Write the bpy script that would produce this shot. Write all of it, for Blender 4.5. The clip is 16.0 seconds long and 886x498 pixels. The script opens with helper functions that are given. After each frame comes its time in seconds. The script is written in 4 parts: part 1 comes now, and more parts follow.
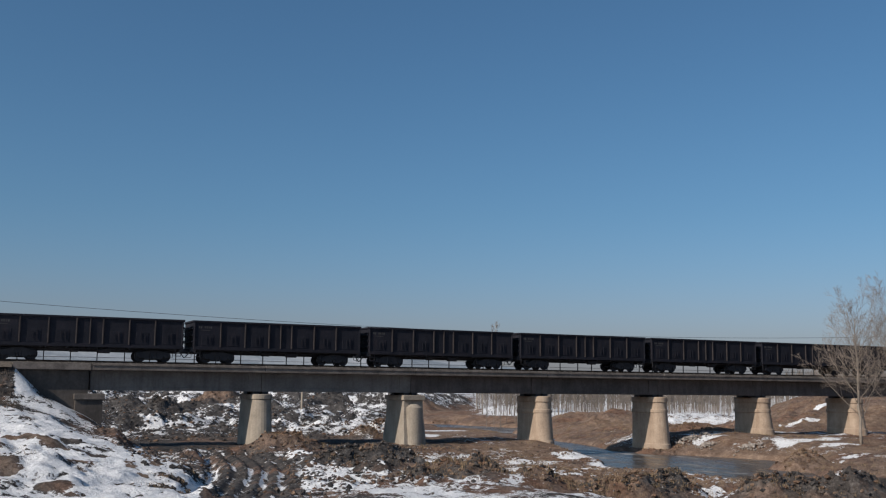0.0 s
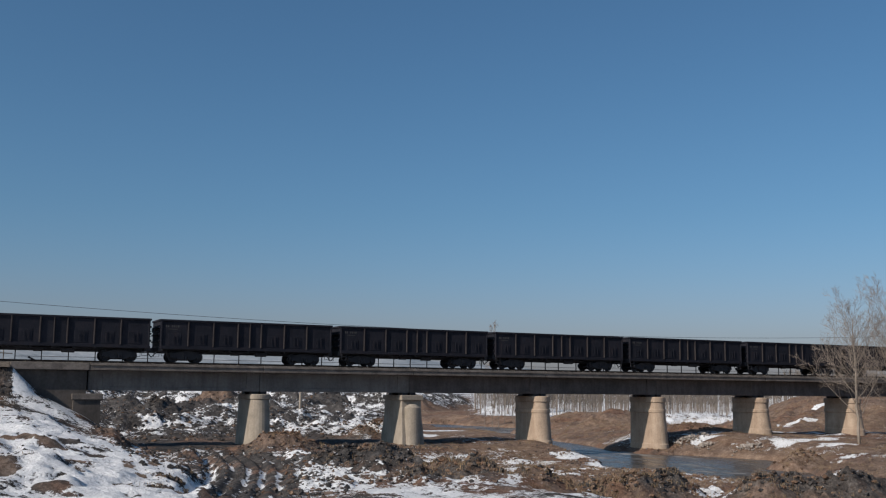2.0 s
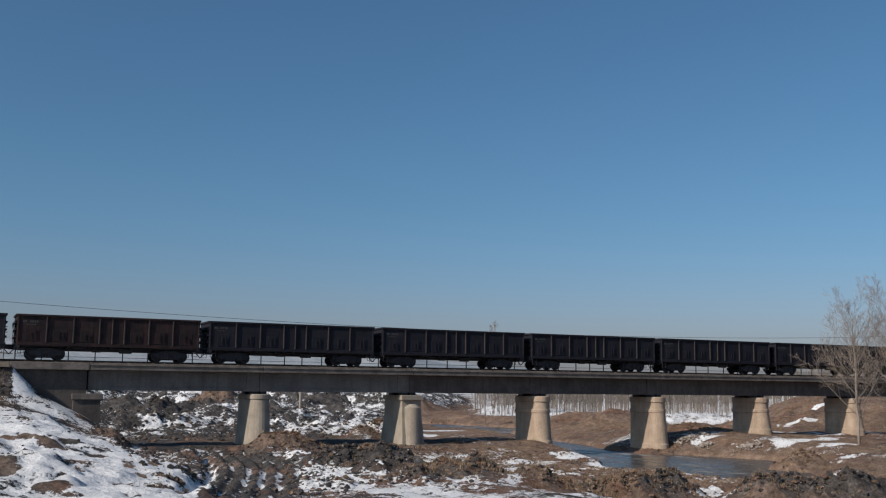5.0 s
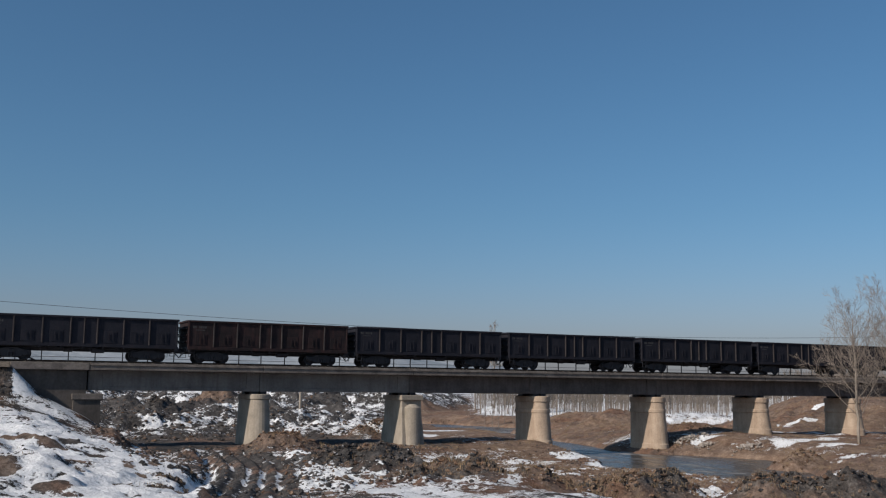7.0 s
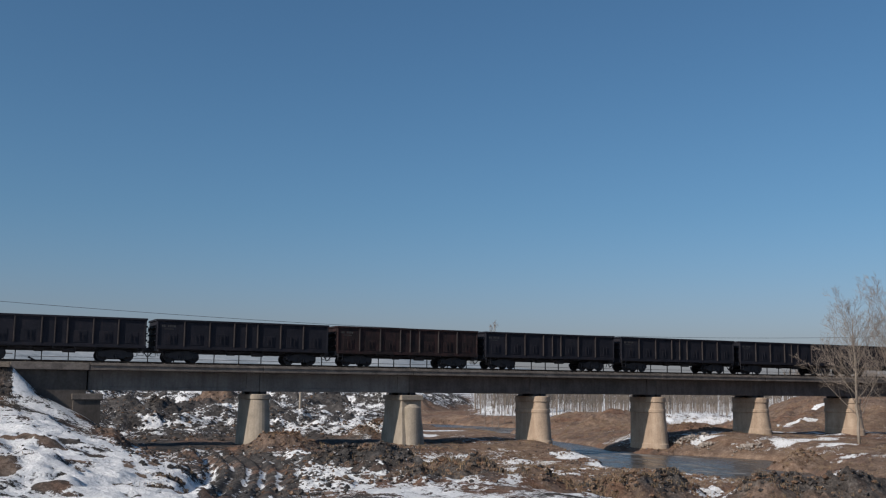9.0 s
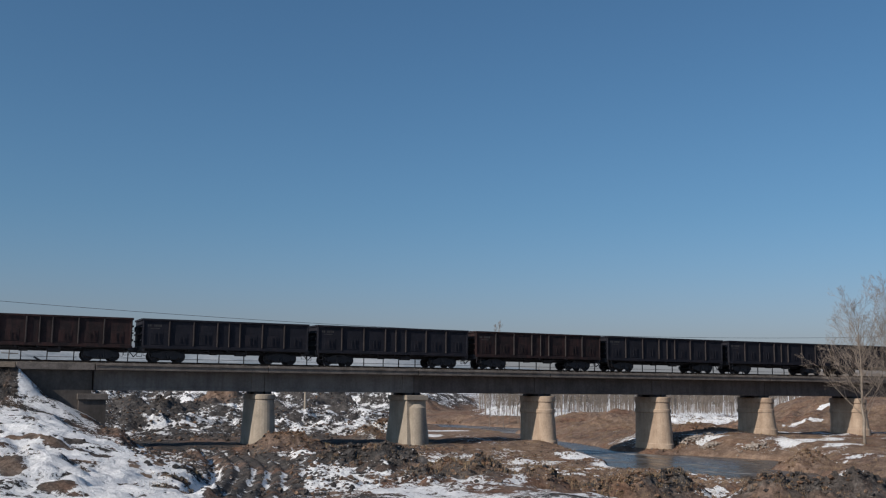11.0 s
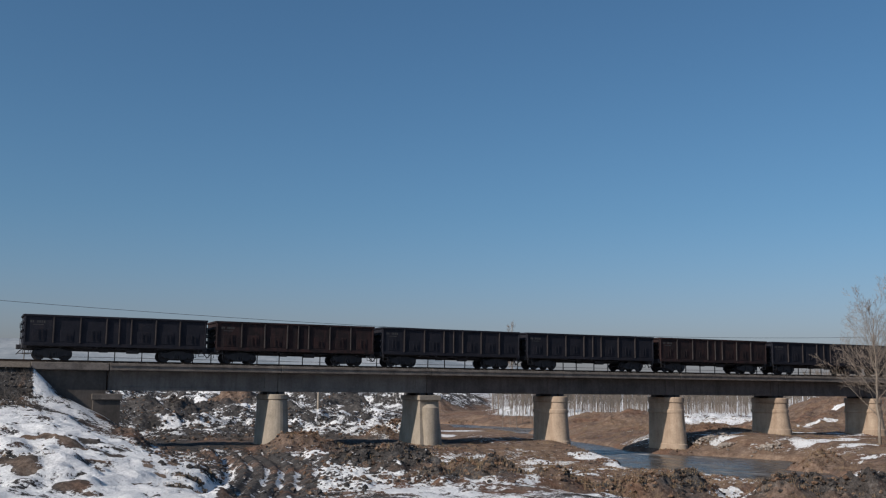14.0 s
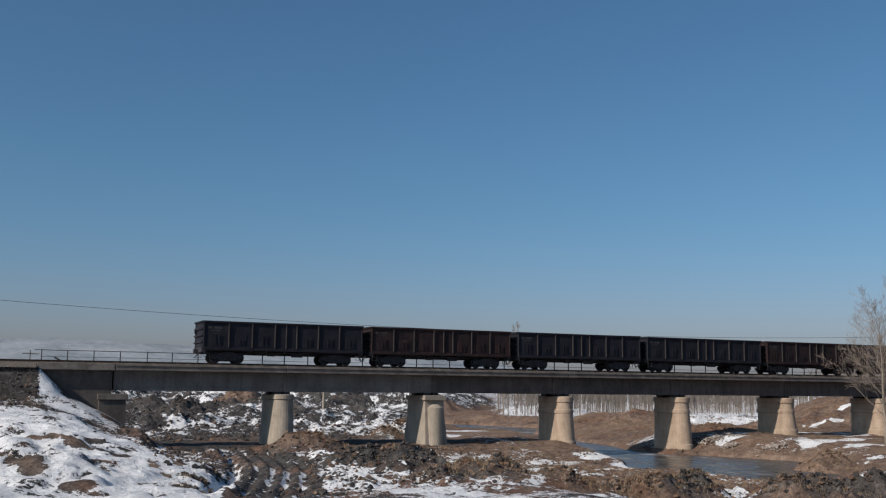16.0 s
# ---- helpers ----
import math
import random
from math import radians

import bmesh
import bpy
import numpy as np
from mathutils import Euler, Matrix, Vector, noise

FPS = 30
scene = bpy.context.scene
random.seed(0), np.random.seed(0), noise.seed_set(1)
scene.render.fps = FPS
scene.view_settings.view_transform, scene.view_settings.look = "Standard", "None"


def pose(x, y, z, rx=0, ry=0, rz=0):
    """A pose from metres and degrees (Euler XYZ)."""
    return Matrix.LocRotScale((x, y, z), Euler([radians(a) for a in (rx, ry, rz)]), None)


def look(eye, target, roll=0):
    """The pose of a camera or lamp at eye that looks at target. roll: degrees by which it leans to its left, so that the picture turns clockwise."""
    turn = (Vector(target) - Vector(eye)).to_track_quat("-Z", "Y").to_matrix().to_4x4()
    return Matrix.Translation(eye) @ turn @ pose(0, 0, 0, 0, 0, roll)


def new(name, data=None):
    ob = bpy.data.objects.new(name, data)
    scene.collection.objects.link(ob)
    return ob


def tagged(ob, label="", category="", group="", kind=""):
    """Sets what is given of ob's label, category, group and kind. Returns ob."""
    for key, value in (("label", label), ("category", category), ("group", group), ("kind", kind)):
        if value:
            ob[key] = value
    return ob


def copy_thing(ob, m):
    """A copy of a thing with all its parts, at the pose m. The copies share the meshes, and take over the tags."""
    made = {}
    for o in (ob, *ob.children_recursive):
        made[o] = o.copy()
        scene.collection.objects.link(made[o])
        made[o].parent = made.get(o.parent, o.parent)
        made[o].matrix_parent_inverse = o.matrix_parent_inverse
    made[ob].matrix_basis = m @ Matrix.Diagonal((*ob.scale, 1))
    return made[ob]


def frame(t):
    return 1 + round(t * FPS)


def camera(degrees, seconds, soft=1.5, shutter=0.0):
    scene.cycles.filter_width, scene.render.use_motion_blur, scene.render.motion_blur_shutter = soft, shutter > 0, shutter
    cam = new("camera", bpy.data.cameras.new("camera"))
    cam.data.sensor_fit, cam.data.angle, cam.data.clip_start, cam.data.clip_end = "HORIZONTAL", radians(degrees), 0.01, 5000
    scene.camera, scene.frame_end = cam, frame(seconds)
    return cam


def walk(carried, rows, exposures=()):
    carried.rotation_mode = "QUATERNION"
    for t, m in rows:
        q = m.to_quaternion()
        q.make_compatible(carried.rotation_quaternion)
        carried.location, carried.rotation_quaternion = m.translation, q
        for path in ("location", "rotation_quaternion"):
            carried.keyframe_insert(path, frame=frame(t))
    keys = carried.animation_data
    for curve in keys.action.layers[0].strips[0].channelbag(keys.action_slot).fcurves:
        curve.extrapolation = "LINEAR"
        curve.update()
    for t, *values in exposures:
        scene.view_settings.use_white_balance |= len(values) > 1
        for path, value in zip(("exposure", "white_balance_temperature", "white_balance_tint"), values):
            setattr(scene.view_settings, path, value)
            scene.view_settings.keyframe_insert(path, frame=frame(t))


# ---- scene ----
# ================= camera =================
TRACK_Y, RAIL_Z = 78.86, 7.50          # track centre line and rail top; water level is z = 0
EYE = (0.0, 0.0, 5.7)
cam = camera(47.18, 16.0, soft=1.2)


def aim(yaw, pitch=7.86, roll=0.58):
    """The camera on its tripod: degrees turned to the right of +y, tilted up, leaning."""
    a, b = radians(yaw), radians(pitch)
    way = Vector((math.sin(a) * math.cos(b), math.cos(a) * math.cos(b), math.sin(b)))
    return look(EYE, Vector(EYE) + way * 50, roll)


PAN = [(0, 25.92), (0.6, 25.92), (1.0, 25.97), (1.4, 26.01), (2.0, 26.02), (5, 26.02), (9.2, 26.02), (10.4, 25.86), (11.5, 25.62), (12.0, 25.46), (12.5, 25.42),
       (13.0, 25.38), (13.5, 25.35), (14.0, 25.03), (14.5, 24.90), (15.0, 24.80), (15.5, 24.74), (16.0, 24.74)]
walk(cam, [(t, aim(a)) for t, a in PAN], exposures=[(0, -0.02, 5900, 5.0), (16, -0.02, 5900, 5.0)])

# ================= light =================
SUN_AZ, SUN_EL = 77.5, 33.0            # from -y towards -x; above the horizon
a, e = radians(SUN_AZ), radians(SUN_EL)
TO_SUN = Vector((-math.sin(a) * math.cos(e), -math.cos(a) * math.cos(e), math.sin(e)))
world = bpy.data.worlds.new("winter sky")
scene.world = world
world.use_nodes = True
wt = world.node_tree
HAZE = [(0.0, (1.31, 1.03, 1.07)), (0.06, (1.21, 1.02, 1.04)), (0.11, (1.04, 1.02, 1.02)), (0.17, (0.92, 1.01, 0.99)), (0.30, (0.87, 0.99, 0.96))]   # by height above the horizon
sky = wt.nodes.new("ShaderNodeTexSky")
sky.sky_type, sky.sun_disc = "NISHITA", False
sky.sun_elevation = e
sky.sun_rotation = math.atan2(TO_SUN.x, TO_SUN.y)
sky.altitude, sky.air_density, sky.dust_density, sky.ozone_density = 100, 1.0, 1.8, 5.1
wt.nodes["Background"].inputs["Strength"].default_value = 0.086
# winter haze that pales the lowest degrees of the sky all round
where = wt.nodes.new("ShaderNodeTexCoord")
split = wt.nodes.new("ShaderNodeSeparateXYZ")
wt.links.new(where.outputs["Generated"], split.inputs[0])
veil = wt.nodes.new("ShaderNodeValToRGB")
veil.color_ramp.interpolation = "B_SPLINE"
veil.color_ramp.elements.remove(veil.color_ramp.elements[1])
for at, c in HAZE:
    el = veil.color_ramp.elements.new(at) if at else veil.color_ramp.elements[0]
    el.color = (*(v / 2 for v in c), 1)
wt.links.new(split.outputs["Z"], veil.inputs["Fac"])
tint = wt.nodes.new("ShaderNodeMix")
tint.data_type, tint.blend_type = "RGBA", "MULTIPLY"
tint.inputs[0].default_value = 1.0
wt.links.new(sky.outputs["Color"], tint.inputs[6])
twice = wt.nodes.new("ShaderNodeVectorMath")
twice.operation = "SCALE"
twice.inputs["Scale"].default_value = 2.0
wt.links.new(veil.outputs["Color"], twice.inputs[0])
wt.links.new(twice.outputs[0], tint.inputs[7])
wt.links.new(tint.outputs[2], wt.nodes["Background"].inputs["Color"])
sun = new("sun", bpy.data.lights.new("sun", "SUN"))
sun.data.energy, sun.data.angle, sun.data.color = 5.0, radians(0.6), (1.0, 0.82, 0.67)
sun.matrix_world = look(TO_SUN * 200, (0, 0, 0))


# ================= materials =================
def material(name, rough=0.8, metal=0.0, spec=0.3):
    m = bpy.data.materials.new(name)
    m.use_nodes = True
    b = m.node_tree.nodes["Principled BSDF"]
    b.inputs["Roughness"].default_value, b.inputs["Metallic"].default_value = rough, metal
    b.inputs["Specular IOR Level"].default_value = spec
    return m, m.node_tree, b


def node(nt, kind, **values):
    n = nt.nodes.new("ShaderNode" + kind)
    for k, v in values.items():
        n.inputs[k.replace("_", " ")].default_value = v
    return n


def place(nt, world_space=True):
    if world_space:
        return nt.nodes.new("ShaderNodeNewGeometry").outputs["Position"]
    return nt.nodes.new("ShaderNodeTexCoord").outputs["Object"]


def noisy(nt, where, scale, detail=4.0, rough=0.6, stretch=None):
    if stretch:
        mp = nt.nodes.new("ShaderNodeMapping")
        mp.inputs["Scale"].default_value = stretch
        nt.links.new(where, mp.inputs["Vector"])
        where = mp.outputs["Vector"]
    n = node(nt, "TexNoise", Scale=scale, Detail=detail, Roughness=rough)
    nt.links.new(where, n.inputs["Vector"])
    return n.outputs["Fac"]


def ramp(nt, fac, stops):
    r = nt.nodes.new("ShaderNodeValToRGB")
    els = r.color_ramp.elements
    while len(els) < len(stops):
        els.new(0.5)
    for el, (p, c) in zip(els, stops):
        el.position, el.color = p, (*c, 1) if not isinstance(c, float) else (c, c, c, 1)
    nt.links.new(fac, r.inputs["Fac"])
    return r.outputs["Color"]


def mix(nt, fac, one, two, how="MIX"):
    m = nt.nodes.new("ShaderNodeMix")
    m.data_type, m.blend_type = "RGBA", how
    for sock, v in ((m.inputs[0], fac), (m.inputs[6], one), (m.inputs[7], two)):
        if isinstance(v, (int, float)):
            sock.default_value = v
        elif isinstance(v, tuple):
            sock.default_value = (*v, 1)
        else:
            nt.links.new(v, sock)
    return m.outputs[2]


def calc(nt, how, one, two=0.0, clamp=False):
    m = nt.nodes.new("ShaderNodeMath")
    m.operation, m.use_clamp = how, clamp
    for sock, v in zip(m.inputs, (one, two)):
        if isinstance(v, (int, float)):
            sock.default_value = v
        else:
            nt.links.new(v, sock)
    return m.outputs[0]


def bump(nt, b, height, strength=0.5, distance=0.05):
    n = node(nt, "Bump", Strength=strength, Distance=distance)
    nt.links.new(height, n.inputs["Height"])
    nt.links.new(n.outputs["Normal"], b.inputs["Normal"])


def plain(name, low, high, scale, rough=0.85, metal=0.0, streak=None, bumps=0.3, dist=0.02, world_space=True, third=None, spec=0.3):
    """A surface that varies between two colours at two scales, with streaks if asked."""
    m, nt, b = material(name, rough, metal, spec)
    w = place(nt, world_space)
    big, fine = noisy(nt, w, scale, 5), noisy(nt, w, scale * 9, 3)
    f = calc(nt, "ADD", calc(nt, "MULTIPLY", big, 0.65), calc(nt, "MULTIPLY", fine, 0.35))
    c = ramp(nt, f, [(0.34, low), (0.66, high)])
    if streak:
        s = noisy(nt, w, 1.0, 5, 0.7, streak)
        c = mix(nt, calc(nt, "MULTIPLY", ramp(nt, s, [(0.45, 0.0), (0.7, 1.0)]), 0.5), c, third or tuple(v * 0.55 for v in low))
    nt.links.new(c, b.inputs["Base Color"])
    bump(nt, b, f, bumps, dist)
    return m


def wagon_paint(name, low, high, rust, amount):
    m, nt, b = material(name, 0.75, 0.0, 0.15)
    w = place(nt, False)
    info = nt.nodes.new("ShaderNodeObjectInfo")
    shift = nt.nodes.new("ShaderNodeVectorMath")
    shift.operation = "ADD"
    nt.links.new(w, shift.inputs[0])
    far = nt.nodes.new("ShaderNodeCombineXYZ")
    nt.links.new(calc(nt, "MULTIPLY", info.outputs["Random"], 90.0), far.inputs[0])
    nt.links.new(far.outputs[0], shift.inputs[1])
    v = shift.outputs[0]
    big, fine = noisy(nt, v, 0.7, 5, 0.65), noisy(nt, v, 9, 4)
    down = noisy(nt, v, 1.0, 5, 0.65, (3.2, 3.2, 0.35))
    c = ramp(nt, calc(nt, "ADD", calc(nt, "MULTIPLY", big, 0.6), calc(nt, "MULTIPLY", fine, 0.4)), [(0.35, low), (0.68, high)])
    r = ramp(nt, calc(nt, "ADD", calc(nt, "MULTIPLY", down, 0.5), calc(nt, "MULTIPLY", big, 0.5)), [(0.55 - amount * 0.25, 0.0), (0.72 - amount * 0.2, 1.0)])
    c = mix(nt, calc(nt, "MULTIPLY", r, 0.45 + amount * 0.5), c, rust)
    c = mix(nt, calc(nt, "MULTIPLY", ramp(nt, noisy(nt, v, 2.3, 6, 0.75), [(0.56, 0.0), (0.72, 1.0)]), 0.16), c, (0.085, 0.072, 0.068))
    nt.links.new(c, b.inputs["Base Color"])
    bump(nt, b, calc(nt, "ADD", big, fine), 0.35, 0.03)
    return m


M = {}
M["paint_black"] = wagon_paint("sooty black wagon paint", (0.0105, 0.0115, 0.0170), (0.0215, 0.0225, 0.0315), (0.034, 0.025, 0.027), 0.18)
M["paint_rust"] = wagon_paint("rusty red-brown wagon paint", (0.013, 0.0110, 0.0125), (0.027, 0.0195, 0.021), (0.058, 0.027, 0.025), 0.36)
M["post_dark"] = plain("dusty wagon posts", (0.018, 0.016, 0.018), (0.050, 0.042, 0.042), 1.3, world_space=False)
M["undergear"] = plain("greasy black running gear", (0.019, 0.020, 0.026), (0.046, 0.045, 0.050), 2.0, 0.6, world_space=False)
M["marking"] = plain("faded grey stencil paint", (0.026, 0.026, 0.028), (0.075, 0.074, 0.074), 6.0, world_space=False)
M["rail"] = plain("rusty rail steel", (0.03, 0.02, 0.015), (0.08, 0.055, 0.04), 2.0, 0.6, 0.3)
M["sleeper"] = plain("grey concrete sleeper", (0.12, 0.11, 0.10), (0.22, 0.2, 0.18), 3.0)
M["ballast"] = plain("dusty brown ballast", (0.05, 0.042, 0.035), (0.17, 0.145, 0.12), 5.0, bumps=1.0, dist=0.06)
M["concrete_grey"] = plain("weathered grey concrete", (0.120, 0.110, 0.103), (0.215, 0.20, 0.187), 0.7, streak=(2.2, 2.2, 0.25))
M["concrete_dark"] = plain("sooty brown concrete", (0.07, 0.061, 0.058), (0.135, 0.117, 0.11), 0.6, streak=(2.0, 2.0, 0.3))
M["coping"] = plain("stained concrete coping", (0.085, 0.075, 0.068), (0.21, 0.182, 0.162), 1.1, streak=(1.5, 1.5, 2.5))
M["pier_grey"] = plain("pale cast concrete", (0.215, 0.188, 0.155), (0.37, 0.325, 0.27), 0.8, streak=(3.0, 3.0, 0.3), third=(0.2, 0.17, 0.13))
M["pier_old"] = plain("old yellowish concrete", (0.24, 0.183, 0.136), (0.425, 0.338, 0.258), 0.9, streak=(2.6, 2.6, 0.35), third=(0.20, 0.13, 0.085))
M["abutment"] = plain("dark damp abutment concrete", (0.055, 0.049, 0.045), (0.115, 0.10, 0.09), 0.5, streak=(1.6, 1.6, 0.4))
M["steel_grey"] = plain("weathered handrail steel", (0.04, 0.04, 0.042), (0.10, 0.10, 0.105), 4.0, 0.6, 0.3)
M["wood"] = plain("grey weathered wood", (0.10, 0.085, 0.07), (0.22, 0.19, 0.16), 2.0, streak=(6, 6, 0.4))
M["bark"] = plain("pale poplar bark", (0.17, 0.145, 0.12), (0.31, 0.265, 0.22), 2.5, streak=(5, 5, 0.6), third=(0.10, 0.08, 0.06))
M["twig"] = plain("bare grey-brown twigs", (0.17, 0.14, 0.115), (0.30, 0.25, 0.21), 3.0)
M["sapling"] = plain("grey-brown saplings", (0.11, 0.094, 0.08), (0.22, 0.19, 0.165), 0.4)
M["wire"] = plain("dark wire", (0.02, 0.02, 0.022), (0.05, 0.05, 0.055), 2.0)


def clod_earth(name, tones, rough=0.95):
    """Broken earth: every lump has a tone of its own, with grain and a dusting of frost here and there."""
    m, nt, b = material(name, rough, 0.0, 0.15)
    w = place(nt)
    lump = nt.nodes.new("ShaderNodeNewGeometry").outputs["Random Per Island"]
    c = ramp(nt, calc(nt, "ADD", calc(nt, "MULTIPLY", lump, 0.55), calc(nt, "MULTIPLY", noisy(nt, w, 0.8, 4), 0.45)), tones)
    grain = noisy(nt, w, 14, 4, 0.7)
    c = mix(nt, 1.0, c, ramp(nt, grain, [(0.3, 0.45), (0.7, 1.5)]), "MULTIPLY")
    c = mix(nt, ramp(nt, noisy(nt, w, 3.1, 5, 0.75), [(0.62, 0.0), (0.68, 0.9)]), c, (0.72, 0.73, 0.76))
    nt.links.new(c, b.inputs["Base Color"])
    bump(nt, b, grain, 0.8, 0.05)
    return m


M["clod"] = clod_earth("frozen dark clods", [(0.25, (0.030, 0.029, 0.030)), (0.55, (0.072, 0.066, 0.063)), (0.75, (0.12, 0.086, 0.066))])
M["clod_brown"] = clod_earth("dry brown clods", [(0.25, (0.065, 0.045, 0.034)), (0.5, (0.135, 0.082, 0.054)), (0.75, (0.20, 0.145, 0.105))])
M["rubble"] = plain("broken pale stone", (0.17, 0.148, 0.13), (0.40, 0.355, 0.315), 1.6, bumps=0.6, dist=0.04)
M["straw"] = plain("dry straw-coloured grass", (0.16, 0.11, 0.06), (0.32, 0.235, 0.14), 1.5)
M["weed"] = plain("brown dry weeds", (0.10, 0.07, 0.046), (0.23, 0.165, 0.112), 1.5)
M["shrub"] = plain("dark bare shrubs", (0.06, 0.05, 0.043), (0.14, 0.115, 0.095), 1.5)
# pale bluish base colours carry the hills' distance haze; the streaks are snow
M["hill"] = plain("snow hills with haze in their colour", (0.135, 0.165, 0.195), (0.31, 0.335, 0.36), 0.007, bumps=0.0, streak=(0.004, 0.004, 0.03), third=(0.42, 0.43, 0.445))


def ground_material():
    m, nt, b = material("snow-patched winter earth", 0.95, 0.0, 0.15)
    w = place(nt)
    att = {}
    for k in ("snow", "mud", "straw"):
        n = nt.nodes.new("ShaderNodeAttribute")
        n.attribute_name = k
        att[k] = n.outputs["Fac"]
    n1, n2, n3, n4 = noisy(nt, w, 0.22, 5, 0.6), noisy(nt, w, 1.3, 6, 0.7), noisy(nt, w, 6.0, 5, 0.7), noisy(nt, w, 25.0, 3)
    f = calc(nt, "ADD", calc(nt, "MULTIPLY", n2, 0.45), calc(nt, "ADD", calc(nt, "MULTIPLY", n3, 0.35), calc(nt, "MULTIPLY", n4, 0.2)))
    soil = ramp(nt, f, [(0.38, (0.050, 0.036, 0.029)), (0.50, (0.140, 0.102, 0.083)), (0.62, (0.31, 0.225, 0.175))])
    red = ramp(nt, f, [(0.38, (0.052, 0.029, 0.020)), (0.50, (0.155, 0.092, 0.064)), (0.62, (0.31, 0.195, 0.14))])
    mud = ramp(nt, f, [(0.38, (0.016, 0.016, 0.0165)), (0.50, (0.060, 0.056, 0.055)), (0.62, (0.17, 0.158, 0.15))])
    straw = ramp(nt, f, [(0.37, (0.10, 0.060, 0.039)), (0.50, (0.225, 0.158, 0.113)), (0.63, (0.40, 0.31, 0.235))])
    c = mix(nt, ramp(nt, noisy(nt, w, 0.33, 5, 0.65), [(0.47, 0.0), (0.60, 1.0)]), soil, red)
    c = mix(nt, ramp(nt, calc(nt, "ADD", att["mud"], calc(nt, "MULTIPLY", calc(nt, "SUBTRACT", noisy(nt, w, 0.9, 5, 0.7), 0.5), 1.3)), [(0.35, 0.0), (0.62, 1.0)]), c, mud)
    c = mix(nt, calc(nt, "MULTIPLY", att["straw"], 0.85), c, straw)
    edge = calc(nt, "ADD", calc(nt, "MULTIPLY", calc(nt, "SUBTRACT", noisy(nt, w, 0.6, 6, 0.65), 0.5), 0.9), calc(nt, "MULTIPLY", calc(nt, "SUBTRACT", n3, 0.5), 0.75))
    edge = calc(nt, "ADD", att["snow"], calc(nt, "ADD", edge, calc(nt, "MULTIPLY", calc(nt, "SUBTRACT", noisy(nt, w, 2.1, 4, 0.7), 0.5), 0.7)))
    s = ramp(nt, edge, [(0.48, 0.0), (0.535, 1.0)])
    white = ramp(nt, calc(nt, "ADD", calc(nt, "MULTIPLY", n1, 0.4), calc(nt, "MULTIPLY", n3, 0.6)), [(0.34, (0.60, 0.61, 0.64)), (0.58, (0.87, 0.88, 0.895))])
    c = mix(nt, s, c, white)
    nt.links.new(c, b.inputs["Base Color"])
    bump(nt, b, calc(nt, "ADD", calc(nt, "MULTIPLY", f, 1.1), calc(nt, "MULTIPLY", s, 0.14)), 1.0, 0.32)
    return m


M["ground"] = ground_material()


def ice_material():
    m, nt, b = material("dark river ice", 0.3, 0.0, 0.15)
    w = place(nt)
    f = noisy(nt, w, 0.5, 5, 0.6, (1, 0.5, 1))
    c = ramp(nt, f, [(0.42, (0.055, 0.050, 0.047)), (0.58, (0.105, 0.098, 0.094)), (0.68, (0.34, 0.335, 0.33))])
    nt.links.new(c, b.inputs["Base Color"])
    r = ramp(nt, f, [(0.45, 0.24), (0.7, 0.55)])
    nt.links.new(r, b.inputs["Roughness"])
    bump(nt, b, noisy(nt, w, 3, 3), 0.10, 0.012)
    return m


M["ice"] = ice_material()


